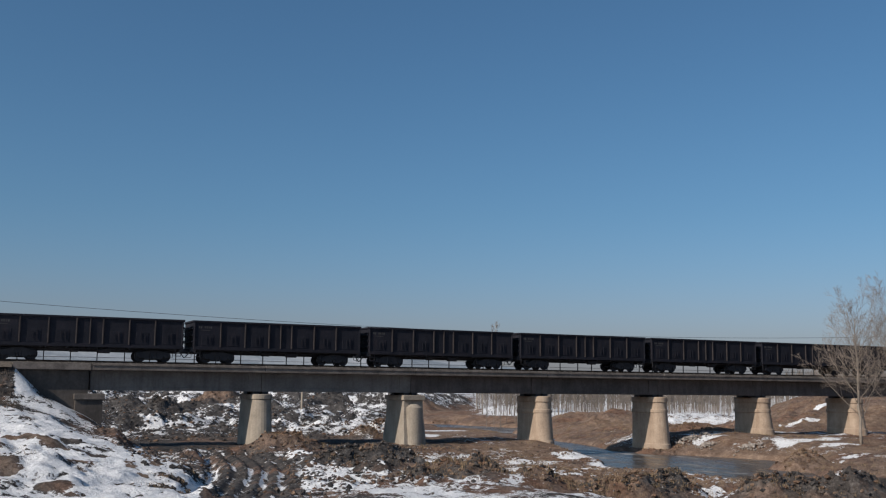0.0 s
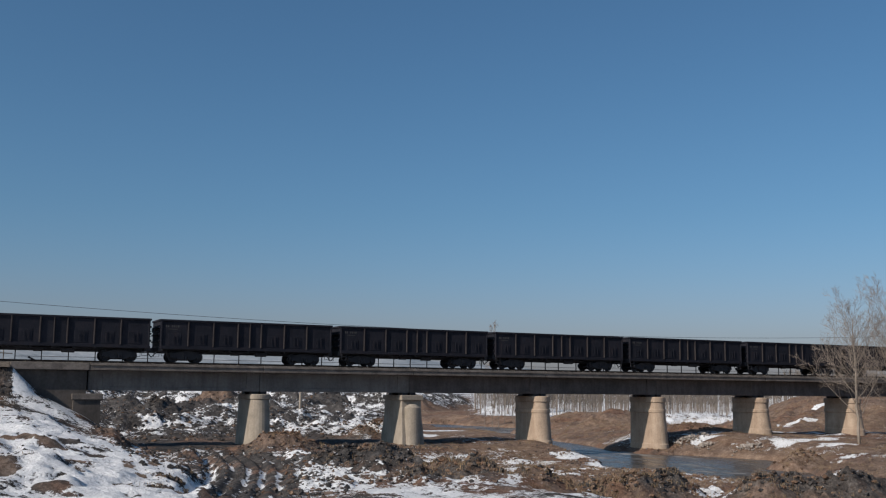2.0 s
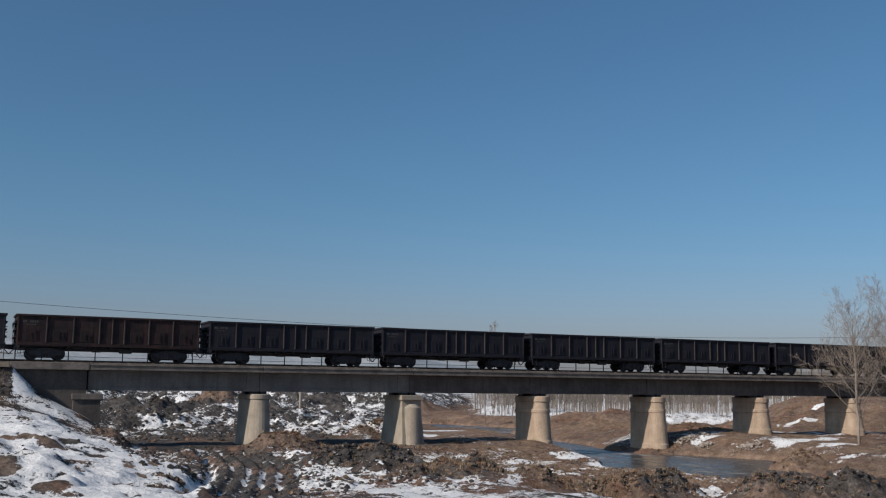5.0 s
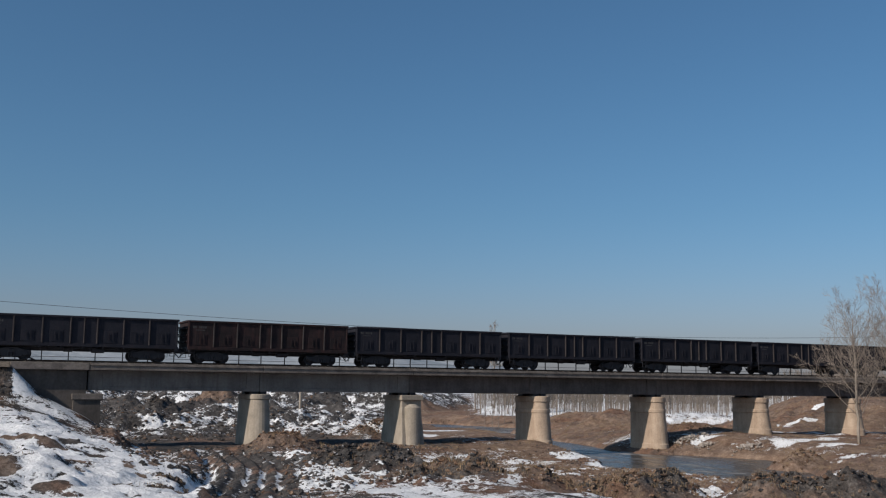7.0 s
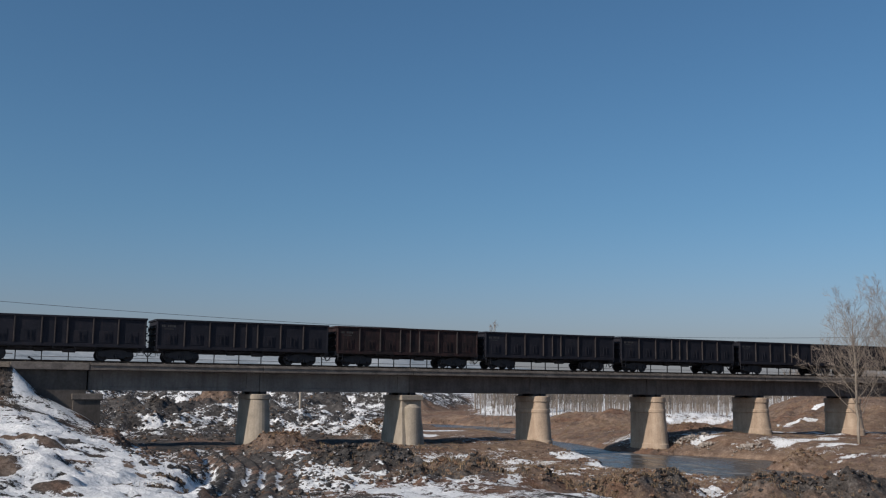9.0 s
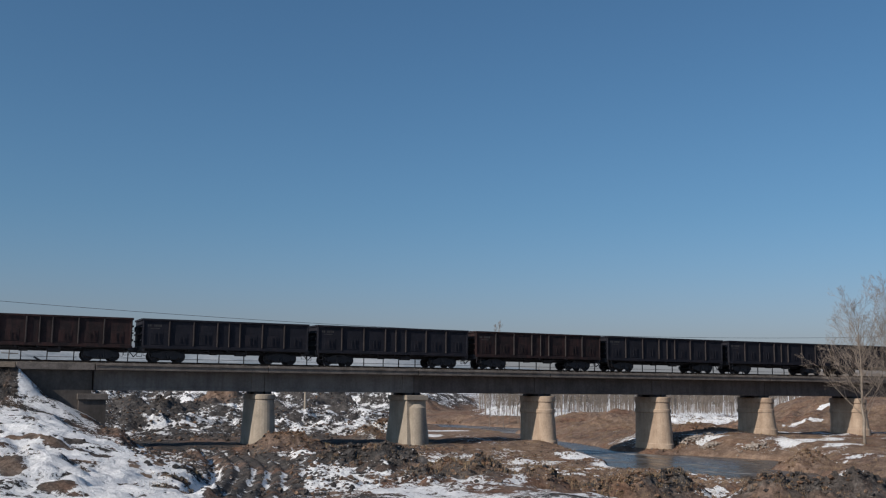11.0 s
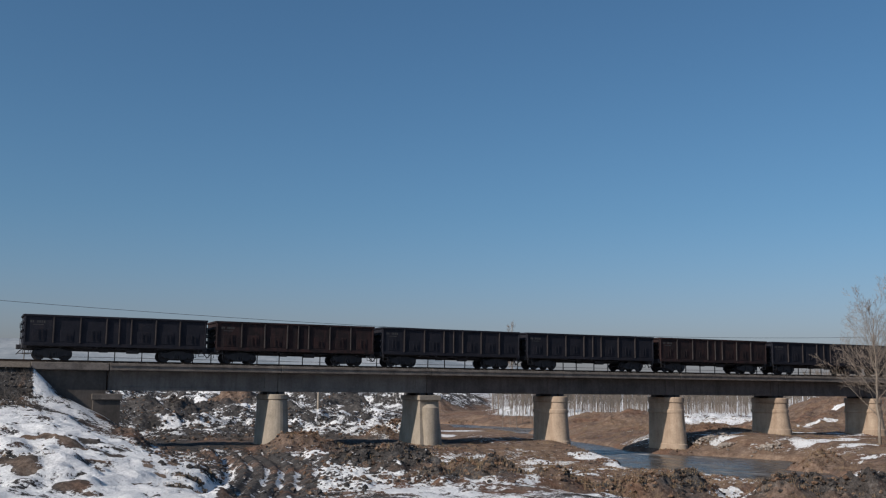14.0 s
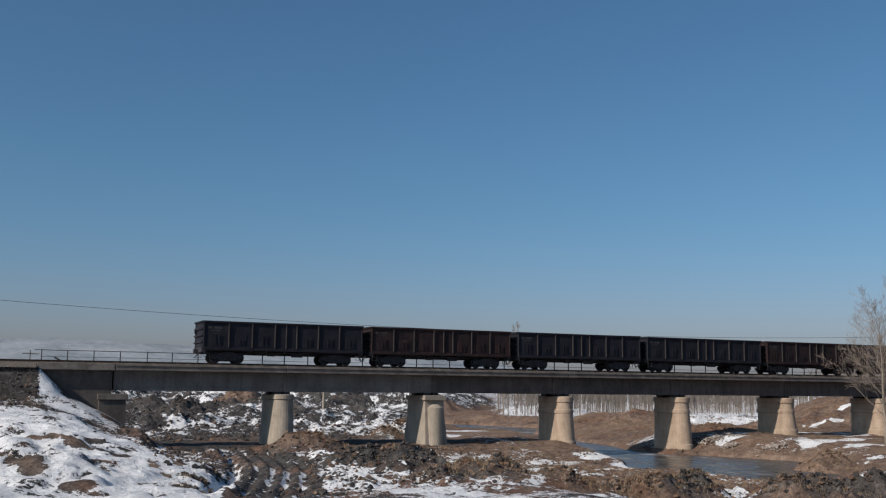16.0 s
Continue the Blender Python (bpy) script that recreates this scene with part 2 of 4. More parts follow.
# ================= mesh tools =================
class Shape:
    """Collects corners and faces of one mesh."""

    def __init__(self):
        self.v, self.f = [], []

    def box(self, x0, x1, y0, y1, z0, z1):
        k = len(self.v)
        self.v += [(x, y, z) for z in (z0, z1) for x, y in ((x0, y0), (x1, y0), (x1, y1), (x0, y1))]
        self.f += [(k + 3, k + 2, k + 1, k), (k + 4, k + 5, k + 6, k + 7)]
        self.f += [(k + i, k + (i + 1) % 4, k + 4 + (i + 1) % 4, k + 4 + i) for i in range(4)]
        return self

    def loft(self, rings, close=True):
        """Skin through rings of equally many corners, with closed ends."""
        k, n = len(self.v), len(rings[0])
        for ring in rings:
            self.v += [tuple(p) for p in ring]
        for j in range(len(rings) - 1):
            a, b = k + j * n, k + (j + 1) * n
            self.f += [(a + i, a + (i + 1) % n, b + (i + 1) % n, b + i) for i in range(n)]
        if close:
            self.f += [tuple(k + i for i in reversed(range(n))), tuple(k + (len(rings) - 1) * n + i for i in range(n))]
        return self

    def tube(self, points, radii, n=6):
        pts = [Vector(p) for p in points]
        rings = []
        for i, p in enumerate(pts):
            d = (pts[min(i + 1, len(pts) - 1)] - pts[max(i - 1, 0)]).normalized()
            s = d.cross(Vector((0.13, 0.21, 1)) if abs(d.z) < 0.9 else Vector((1, 0.1, 0.05))).normalized()
            u = s.cross(d)
            r = radii[i] if isinstance(radii, (list, tuple)) else radii
            rings.append([p + s * (r * math.cos(q)) + u * (r * math.sin(q)) for q in (2 * math.pi * j / n for j in range(n))])
        return self.loft(rings)

    def disc(self, profile, axis="y", n=20, at=(0, 0, 0)):
        """Turned body: profile of (along, radius) about an axis."""
        rings = []
        for h, r in profile:
            ring = []
            for j in range(n):
                q = 2 * math.pi * j / n
                c, s = r * math.cos(q), r * math.sin(q)
                ring.append(tuple(np.add(at, (c, h, s) if axis == "y" else (h, c, s) if axis == "x" else (c, s, h))))
            rings.append(ring)
        return self.loft(rings)

    def mesh(self, name, bevel=0.0, segments=1, smooth=False):
        me = bpy.data.meshes.new(name)
        me.from_pydata([tuple(p) for p in self.v], [], self.f)
        bm = bmesh.new()
        bm.from_mesh(me)
        bmesh.ops.recalc_face_normals(bm, faces=bm.faces)
        if bevel:
            edges = [ed for ed in bm.edges if len(ed.link_faces) == 2 and ed.calc_face_angle(0) > 0.5]
            bmesh.ops.bevel(bm, geom=edges, offset=bevel, segments=segments, affect="EDGES", profile=0.5)
        for fc in bm.faces:
            fc.smooth = smooth
        bm.to_mesh(me)
        bm.free()
        return me


def part(name, shape, mat, parent, label="", bevel=0.0, at=None, smooth=False):
    me = shape if isinstance(shape, bpy.types.Mesh) else shape.mesh(name, bevel, smooth=smooth)
    if not me.materials:
        me.materials.append(M[mat])
    ob = new(name, me)
    if parent is not None:
        ob.parent = parent
    if at is not None:
        ob.matrix_basis = at
    return tagged(ob, label)


def empty(name, m, **tags):
    ob = new(name)
    ob.empty_display_size = 0.3
    ob.matrix_basis = m
    return tagged(ob, **tags)


def solo(name, shape, mat, bevel=0.0, m=None, smooth=False, **tags):
    return tagged(part(name, shape, mat, None, bevel=bevel, at=m, smooth=smooth), **tags)


# ================= ground =================
def lattice(i, j, seed):
    h = (i * np.uint32(374761393) + j * np.uint32(668265263) + np.uint32(seed * 974634777 & 0xFFFFFFFF)) & np.uint32(0x7FFFFFFF)
    h = ((h ^ (h >> np.uint32(13))) * np.uint32(1274126177)) & np.uint32(0x7FFFFFFF)
    return ((h ^ (h >> np.uint32(16))) & np.uint32(0xFFFF)).astype(np.float32) * np.float32(1 / 65535.0)


def vnoise(x, y, seed):
    x, y = np.atleast_1d(np.asarray(x, dtype=float)), np.atleast_1d(np.asarray(y, dtype=float))
    fx, fy = np.floor(x), np.floor(y)
    u, v = (x - fx).astype(np.float32), (y - fy).astype(np.float32)
    xi, yi = fx.astype(np.int32).view(np.uint32), fy.astype(np.int32).view(np.uint32)
    u, v = u * u * (3 - 2 * u), v * v * (3 - 2 * v)
    one = np.uint32(1)
    a, c = lattice(xi, yi, seed), lattice(xi, yi + one, seed)
    a += (lattice(xi + one, yi, seed) - a) * u
    c += (lattice(xi + one, yi + one, seed) - c) * u
    return a + (c - a) * v


def fbm(x, y, size, seed, octaves=4):
    """Uneven relief between about -1 and 1."""
    total, amp, ang = 0.0, 1.0, 0.6
    for k in range(octaves):
        ca, sa = math.cos(ang * k), math.sin(ang * k)
        total = total + amp * (2 * vnoise((x * ca - y * sa) / size, (x * sa + y * ca) / size, seed + k) - 1)
        size, amp = size * 0.5, amp * 0.52
    return total


def sstep(a, b, x):
    t = np.clip((x - a) / (b - a), 0, 1)
    return t * t * (3 - 2 * t)


RIVER = [(56, 196), (66, 172), (71, 156), (71, 140), (67.5, 122), (63.0, 104), (54.6, 83), (55.0, 74), (54.8, 66), (51.0, 58), (48.0, 50), (51.0, 38), (72, 20)]


def river_distance(x, y):
    best = np.full(np.shape(x), 1e9)
    for (ax, ay), (bx, by) in zip(RIVER, RIVER[1:]):
        dx, dy = bx - ax, by - ay
        t = np.clip(((x - ax) * dx + (y - ay) * dy) / (dx * dx + dy * dy), 0, 1)
        best = np.minimum(best, np.hypot(x - ax - t * dx, y - ay - t * dy))
    return best


# heaps of dug earth: centre, radius, height, mud share
NEAR_HEAPS = [(8.9, 43.8, 0.6, 0.28, 1.0), (8.0, 40.6, 0.7, 0.3, 1.0), (9.9, 47.2, 0.6, 0.25, 1.0), (10.8, 51.0, 0.6, 0.22, 0.9), (29.6, 41.0, 1.2, 0.7, 0.3), (30.9, 41.2, 1.3, 0.75, 0.5), (32.2, 41.4, 1.3, 0.75, 0.75), (33.5, 41.8, 1.1, 0.65, 0.85), (58.0, 57.5, 1.9, 0.1, 0.05), (38.0, 37.3, 2.6, 1.05, 0.75), (41.0, 37.6, 2.2, 1.1, 0.8),
              (22.0, 44.6, 0.9, 0.4, 0.1), (44.2, 37.4, 2.3, 1.1, 0.7), (35.6, 38.0, 1.5, 0.7, 0.6), (19.4, 42.2, 1.2, 0.35, 0.8), (24.0, 44.2, 1.0, 0.4, 0.7), (26.6, 43.0, 0.9, 0.45, 0.3), (28.0, 41.2, 0.9, 0.5, 0.5), (25.2, 46.4, 1.0, 0.4, 0.6), (28.8, 44.6, 1.1, 0.45, 0.2),
              (22.6, 42.2, 1.5, 0.75, 0.6), (25.3, 41.0, 1.3, 0.6, 0.5), (20.5, 51.5, 1.3, 0.5, 0.5), (1.2, 44.0, 1.4, 0.5, 0.9), (19.5, 46.0, 1.2, 0.6, 0.9), (27.5, 44.5, 1.0, 0.45, 0.6)]
BRIDGE_HEAPS = [(57.5, 150.0, 7.0, 2.0, 1.0), (34.5, 86.5, 1.8, 0.9, 0.0), (37.5, 90.0, 1.6, 0.7, 0.0), (19.4, 55.6, 1.0, 0.5, 1.0), (21.0, 55.3, 1.2, 0.6, 1.0), (22.7, 54.9, 1.2, 0.65, 1.0), (24.3, 54.3, 1.0, 0.5, 1.0), (24.6, 60.5, 1.4, 0.5, 0.4), (22.5, 71.0, 2.4, 0.55, 0.0),
                (60.4, 77.6, 1.9, 0.7, 0.1), (71.5, 85.5, 3.4, 0.75, 0.2), (22.0, 118.0, 3.0, 1.2, 1.0), (34.0, 140.0, 3.5, 1.9, 0.0), (72.0, 150.0, 4.0, 1.4, 0.0)]
HEAPS = NEAR_HEAPS + BRIDGE_HEAPS
# lasting snow patches: centre, half length, half width
PATCHES = [(42.2, 90.0, 2.2, 2.6), (45.8, 95.0, 2.2, 3.0), (58.0, 119.0, 5.0, 1.6), (33.0, 72.0, 3.0, 1.2), (30.0, 70.4, 2.0, 1.0), (24.0, 106.0, 5.0, 5.0), (30.0, 124.0, 6.0, 7.0), (45.0, 110.0, 4.0, 6.0), (36.4, 43.4, 1.5, 1.9), (16.8, 38.6, 2.0, 1.1), (19.0, 59.5, 1.6, 1.4), (46.5, 70.6, 3.0, 1.0), (50.2, 69.0, 2.6, 0.9), (36.0, 104.0, 8.0, 11.0), (45.0, 92.0, 2.2, 3.0), (34.8, 58.3, 2.4, 1.6), (68.8, 68.6, 3.6, 1.7), (35.5, 96.0, 5.5, 12.0), (15.6, 42.2, 2.0, 2.4), (19.2, 62.5, 1.6, 1.8), (31.0, 63.5, 2.2, 2.2),
           (53.6, 49.5, 2.6, 1.6), (63.0, 57.2, 2.4, 0.8), (43.0, 92.0, 1.6, 3.0), (40.0, 41.5, 1.6, 2.0), (26.5, 54.5, 1.6, 1.8), (28.0, 67.5, 1.5, 1.2), (81.5, 84.5, 3.6, 0.40), (93.0, 93.0, 3.6, 0.45), (103.0, 99.0, 4.0, 0.50), (76.0, 81.0, 2.0, 0.50), (88.0, 97.0, 2.7, 0.50), (39.8, 66.2, 3.2, 1.5), (44.5, 64.5, 2.6, 0.7), (33.5, 68.5, 3.0, 0.9), (45.5, 70.0, 2.4, 0.6), (38.5, 62.0, 1.6, 0.6), (34.6, 40.0, 1.5, 1.6), (36.0, 45.0, 1.2, 3.0), (40.6, 60.0, 2.6, 1.1), (37.0, 55.0, 1.6, 1.2), (45.0, 61.0, 1.6, 1.2), (31.0, 50.5, 1.5, 1.3), (29.5, 56.0, 1.8, 1.2), (68.3, 63.6, 2.2, 0.9), (35.2, 42.5, 1.5, 1.6), (64.6, 75.6, 2.6, 1.0), (66.8, 78.6, 2.0, 0.9)]


# ground swept bare or left to dry grass: centre, half length, half width, straw share
BARE = [(3.9, 48.4, 1.0, 1.3, 0.6), (2.2, 41.0, 0.7, 0.8, 0.5), (7.5, 44.6, 0.35, 1.6, 0.9), (8.9, 49.5, 0.45, 2.6, 0.9), (10.4, 55.5, 0.5, 3.2, 0.9),
        (3.8, 37.6, 0.6, 0.5, 0.2), (7.3, 51.2, 1.1, 1.6, 0.1), (6.3, 47.8, 0.9, 0.9, 0.2), (4.9, 41.5, 0.5, 0.5, 0.6), (5.2, 44.2, 0.5, 0.8, 0.8), (6.4, 40.2, 0.5, 0.7, 0.3), (5.6, 52.5, 0.6, 1.2, 0.1)]


def rut_line(x, y):
    """Distance across the curved wheel tracks from their left edge."""
    return x - (10.2 + 0.225 * (y - 42) + 0.9 * np.sin((y - 44) / 8.0))


def river_bed(x, y):
    return river_distance(x, y) - 3.2 + 1.7 * sstep(90, 104, y) - 4.4 * np.exp(-((y - 64.5) / 9.5) ** 2) - 5.0 * np.exp(-((y - 136) / 12) ** 2) - (0.8 + 1.6 * sstep(110, 120, y)) * fbm(x, y, 9, 41, 3)


def embankment(x, y):
    d = np.hypot(np.maximum(0, x - 4.2), np.maximum(0, np.abs(y - TRACK_Y) - 2.35))
    return 7.12 - 1.06 * np.minimum(d, 1.95) - 0.53 * np.maximum(0, d - 1.95) + 0.12 * fbm(x, y, 2.2, 5)


def ground_height(x, y):
    edge = 0.42 + 0.10 * sstep(155, 190, y)
    left_back = (1 - sstep(edge - 0.03, edge + 0.04, x / np.maximum(y, 30))) * sstep(86, 100, y)
    low = sstep(21, 32, x) * (1 - sstep(58, 68, x)) * (1 - sstep(68, 76.5, y))
    u = rut_line(x, y)
    ruts = sstep(-1.2, -0.2, u) * (1 - sstep(3.4, 4.2, u)) * (1 - sstep(70, 74, y))
    z = 1.45 - 1.1 * low + (0.25 - 0.12 * low) * (1 - 0.85 * ruts) * fbm(x, y, 14, 1) + 0.13 * (1 - 0.9 * ruts) * fbm(x, y, 3.0, 2)
    z = z + left_back * (0.4 + 2.6 * sstep(90, 190, y) + (0.8 + 0.5 * sstep(90, 150, y)) * np.maximum(-0.4, fbm(x, y, 9, 3)) + 0.55 * fbm(x, y, 2.8, 4) + 0.35 * np.abs(fbm(x, y, 1.5, 6, 2)))
    # levee behind, on the far bank
    along = ((x - 82) * 0.74 + (y - 86) * 0.67) / 40
    z = z + sstep(0.90, 1.03, x / np.maximum(y, 30)) * sstep(84, 92, y) * 3.3 * sstep(0, 1, along)
    # brown bank between river and plantation
    hum = sstep(86, 94, y) * sstep(0.45, 0.52, x / np.maximum(y, 30)) * (1 - sstep(130, 140, y))
    z = z + hum * (0.55 * np.maximum(-0.3, fbm(x, y, 5, 15)) + 0.32 * np.abs(fbm(x, y, 2.4, 16)) + 0.18 * fbm(x, y, 1.1, 18, 3))
    z = z + 1.1 * np.exp(-(((x - 81) / 8) ** 2 + ((y - 121) / 9) ** 2)) + 1.5 * np.exp(-(((x - 93) / 9) ** 2 + ((y - 160) / 9) ** 2))
    flat = sstep(88, 96, y) * (1 - sstep(134, 142, y)) * sstep(0.43, 0.47, x / np.maximum(y, 30)) * (1 - sstep(0.58, 0.63, x / np.maximum(y, 30)))
    z = z * (1 - 0.9 * flat) + 0.9 * flat * (0.66 - 0.4 * sstep(100, 118, y))
    # rough dug ground before the bridge
    near = (1 - 0.95 * ruts) * sstep(36, 42, y) * (1 - sstep(70, 78, y)) * sstep(12, 16, x) * (1 - sstep(60, 75, x))
    rough = 1 - 0.75 * sstep(24, 34, x) * sstep(46, 58, y)
    z = z + near * rough * (0.30 * fbm(x, y, 4.5, 7) + 0.26 * fbm(x, y, 2.0, 8, 4) + 0.16 * np.abs(fbm(x, y, 0.9, 17, 2)))
    lumps = 0.88 + 0.40 * fbm(x, y, 1.6, 9, 3) + 0.50 * np.abs(fbm(x, y, 0.8, 19, 3))
    for cx, cy, r, h, _ in HEAPS:
        d = np.hypot(x - cx, y - cy) / r
        z = z + h * np.exp(-(d ** 2) * 1.3) * lumps
    # a shallow ditch along the bridge
    z = z - 0.10 * sstep(67, 72, y) * (1 - sstep(77, 80, y)) * sstep(12, 15, x) * (1 - sstep(42, 47, x))
    z = z - 0.10 * np.exp(-(((x - 17) / 3.0) ** 2 + ((y - 74.5) / 3.0) ** 2))
    z = z - 0.38 * sstep(65, 70, y) * (1 - sstep(76, 78.5, y)) * sstep(12, 14, x) * (1 - sstep(18.5, 21, x))
    # snowy berm at the foot of the embankment
    berm = 4.25 - 0.055 * np.maximum(0, 71 - y) - 0.2 * np.maximum(0, x - 4.2) - 0.5 * np.maximum(0, x - 10.5) + 0.28 * fbm(x, y, 6, 11) + 0.30 * fbm(x, y, 1.8, 12) * sstep(0, 1, fbm(x, y, 7, 14) + 0.5)
    berm = berm + 0.09 * fbm(x, y, 0.7, 48, 3) + 0.09 * np.abs(fbm(x, y, 2.6, 49, 2))
    berm = berm - 1.35 * sstep(5.6, 8.6, x) * np.exp(-((y - 66) / 7.0) ** 2)
    berm = np.where(y > 74, -5, berm)
    z = np.maximum(z, berm)
    # wheel ruts
    for off, wide, deep in ((-0.7, 0.45, 0.50), (0.45, 0.31, 0.24), (1.30, 0.29, 0.20), (2.10, 0.31, 0.26), (2.95, 0.29, 0.20)):
        z = z - deep * np.exp(-((u - off) / wide) ** 2) * sstep(38, 42, y) * (1 - sstep(69, 73, y))
    # the river
    bed = river_bed(x, y)
    z = np.where(bed < 11, np.minimum(z, np.where(bed > 0, np.minimum(-0.45 + bed * 0.9, 0.1 + bed * 0.27), -0.45 + bed * 0.2)), z)
    z = np.maximum(z, 0.55 - 0.09 * ((x - 60.3) ** 2 + (y - 77.2) ** 2))   # silt round a pier
    z = np.maximum(z, 1.05 - 0.20 * ((x - 58) ** 2 + (y - 57.5) ** 2) + 0.35 * fbm(x, y, 1.6, 20, 3))   # brown mound beside the stream
    z = np.maximum(z, embankment(x, y))
    # the bank on which the camera stands, and the plain far off
    z = z + 2.4 * (1 - sstep(2, 30, y)) * (1 - sstep(60, 90, np.abs(x)))
    far = sstep(190, 320, np.hypot(x, y))
    return z * (1 - far) + far * (2.2 + 0.6 * fbm(x, y, 120, 13, 2))


def ground_cover(x, y, z, slope):
    """Snow, mud and straw shares of the ground."""
    ratio = x / np.maximum(y, 30)
    back = sstep(84, 92, y)
    edge = 0.42 + 0.10 * sstep(155, 190, y) + 0.02 * fbm(x, y, 8, 37, 2)
    left_back = (1 - sstep(edge - 0.015, edge + 0.03, ratio)) * back
    wood = sstep(128, 138, y - 14 * sstep(0.66, 0.56, ratio)) * sstep(0.50, 0.56, ratio)
    wood = np.maximum(wood, 0.85 * sstep(0.755, 0.79, ratio) * (1 - sstep(0.92, 0.97, ratio)) * sstep(100, 107, y))
    snow = 0.45 + 0.16 * fbm(x, y, 6, 21) - 0.06 * sstep(28, 36, x) + 0.17 * sstep(15, 17, x) * (1 - sstep(19, 22, x)) * (1 - sstep(54, 60, y))
    snow = snow * (1 - left_back) + left_back * (0.465 + 0.12 * fbm(x, y, 6, 22) + 0.16 * fbm(x, y, 1.7, 30, 3))
    brown_back = back * (1 - left_back) * (1 - wood)
    snow = snow * (1 - brown_back) + brown_back * (0.14 + 0.20 * fbm(x, y, 5, 23))
    right = sstep(36, 48, x) * (1 - back)
    snow = snow * (1 - right) + right * (0.33 + 0.22 * fbm(x, y, 5, 24))
    snow = snow * (1 - wood) + wood * (0.72 + 0.12 * fbm(x, y, 9, 25))
    berm = (1 - sstep(8, 14, x)) * (1 - sstep(73, 75, y))
    snow = snow * (1 - berm) + berm * (0.80 + 0.14 * fbm(x, y, 4.0, 26) - 0.17 * np.abs(fbm(x, y, 1.1, 46, 3)))
    toe = sstep(6.5, 8.5, x) * sstep(66, 69, y) * (1 - sstep(84, 88, y)) * (1 - sstep(16, 20, x))
    snow = snow * (1 - toe) + toe * (0.42 + 0.12 * fbm(x, y, 2.5, 29))
    bank = sstep(4.0, 4.7, z + 0.25 * fbm(x, y, 3, 38, 3)) * (y > 69) * (y < 90) * (1 - sstep(3.5, 4.3, x + 0.35 * fbm(x, y, 2, 39, 3)))
    snow = snow * (1 - bank) + bank * (0.45 + 0.22 * fbm(x, y, 1.6, 27))
    cone = np.exp(-((x - 5.2 - (7.0 - z) * 1.55) / 0.85) ** 2) * (y > 70) * (y < 78) * (x < 14)
    snow = np.maximum(snow, 0.85 * cone)
    strip = sstep(4.1, 4.5, x) * (1 - sstep(9.5, 11.5, x)) * sstep(69, 71, y) * (1 - sstep(79, 80, y)) * sstep(2.8, 3.6, z)
    snow = snow * (1 - strip) + strip * (0.52 + 0.10 * sstep(4.2, 5.2, z) + 0.20 * fbm(x, y, 1.5, 50, 3))
    front = sstep(12, 16, x) * (1 - sstep(84, 90, y))
    snow = snow + 0.02 * left_back - (0.10 + 0.20 * front) * (1 - strip) * sstep(0.32, 0.95, slope)
    mud = (0.55 + 0.4 * fbm(x, y, 5, 32)) * (1 - sstep(24, 38, x)) * (1 - back) + left_back * 0.85
    mud = np.maximum(mud, 0.75 * bank)
    straw = (0.45 + 0.6 * fbm(x, y, 4, 33)) * brown_back + (0.32 + 0.55 * fbm(x, y, 3.5, 34)) * sstep(24, 36, x) * (1 - back)
    for cx, cy, r, h, share in HEAPS:
        k = np.exp(-(((x - cx) / r) ** 2 + ((y - cy) / r) ** 2) * 0.9)
        snow = snow - 0.5 * k * h
        mud = mud * (1 - k) + k * share
        straw = straw * (1 - k) + k * (1 - share) * 0.35
    frayed = 1.5 * fbm(x, y, 1.1, 47, 4)
    for cx, cy, a, b, share in BARE:
        k = 1 - sstep(0.1, 1.3, ((x - cx) / a) ** 2 + ((y - cy) / b) ** 2 + frayed)
        snow = snow - 0.40 * k
        straw = np.maximum(straw, k * share)
    frayed = 0.9 * fbm(x, y, 2.4, 28, 4)
    for cx, cy, a, b in PATCHES:
        d = ((x - cx) / a) ** 2 + ((y - cy) / b) ** 2 + frayed
        snow = np.maximum(snow, (0.70 - 0.15 * left_back) * (1 - sstep(0.3, 2.0, d)))
    u = rut_line(x, y) + 0.12 * fbm(x, y, 1.5, 35, 2)
    rut = sstep(-0.4, 0.2, u) * (1 - sstep(3.3, 4.1, u)) * (1 - sstep(70, 73, y)) * (y > 34)
    mud = mud * (1 - rut) + rut * (0.66 + 0.3 * fbm(x, y, 2.2, 54, 3))
    snow = snow * (1 - rut) + rut * (0.27 + 0.36 * (np.exp(-((u - 0.35) / 0.15) ** 2) + np.exp(-((u - 1.2) / 0.15) ** 2) + np.exp(-((u - 2.0) / 0.16) ** 2) + np.exp(-((u - 2.85) / 0.15) ** 2)) * (0.55 + 1.3 * fbm(x * 1.6, y * 0.45, 1.6, 36, 3)))
    snow = np.maximum(snow, 0.75 * np.exp(-((u + 0.8) / 0.5) ** 2) * (y < 70) * (y > 38))
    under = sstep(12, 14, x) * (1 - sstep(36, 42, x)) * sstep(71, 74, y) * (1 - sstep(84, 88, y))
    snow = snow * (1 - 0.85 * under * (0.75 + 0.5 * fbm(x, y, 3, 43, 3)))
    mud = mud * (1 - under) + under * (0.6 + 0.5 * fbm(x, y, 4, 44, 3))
    broken = sstep(19, 21, x) * (1 - sstep(30, 33, x)) * (1 - sstep(47, 51, y)) * sstep(36, 38, y)
    snow = snow * (1 - broken) + broken * (np.minimum(snow, 0.5) - 0.06 + 0.22 * fbm(x, y, 1.5, 45, 3))
    bed = river_bed(x, y)
    shore = np.exp(-((bed - 1.0) / 1.4) ** 2) * (y < 90)
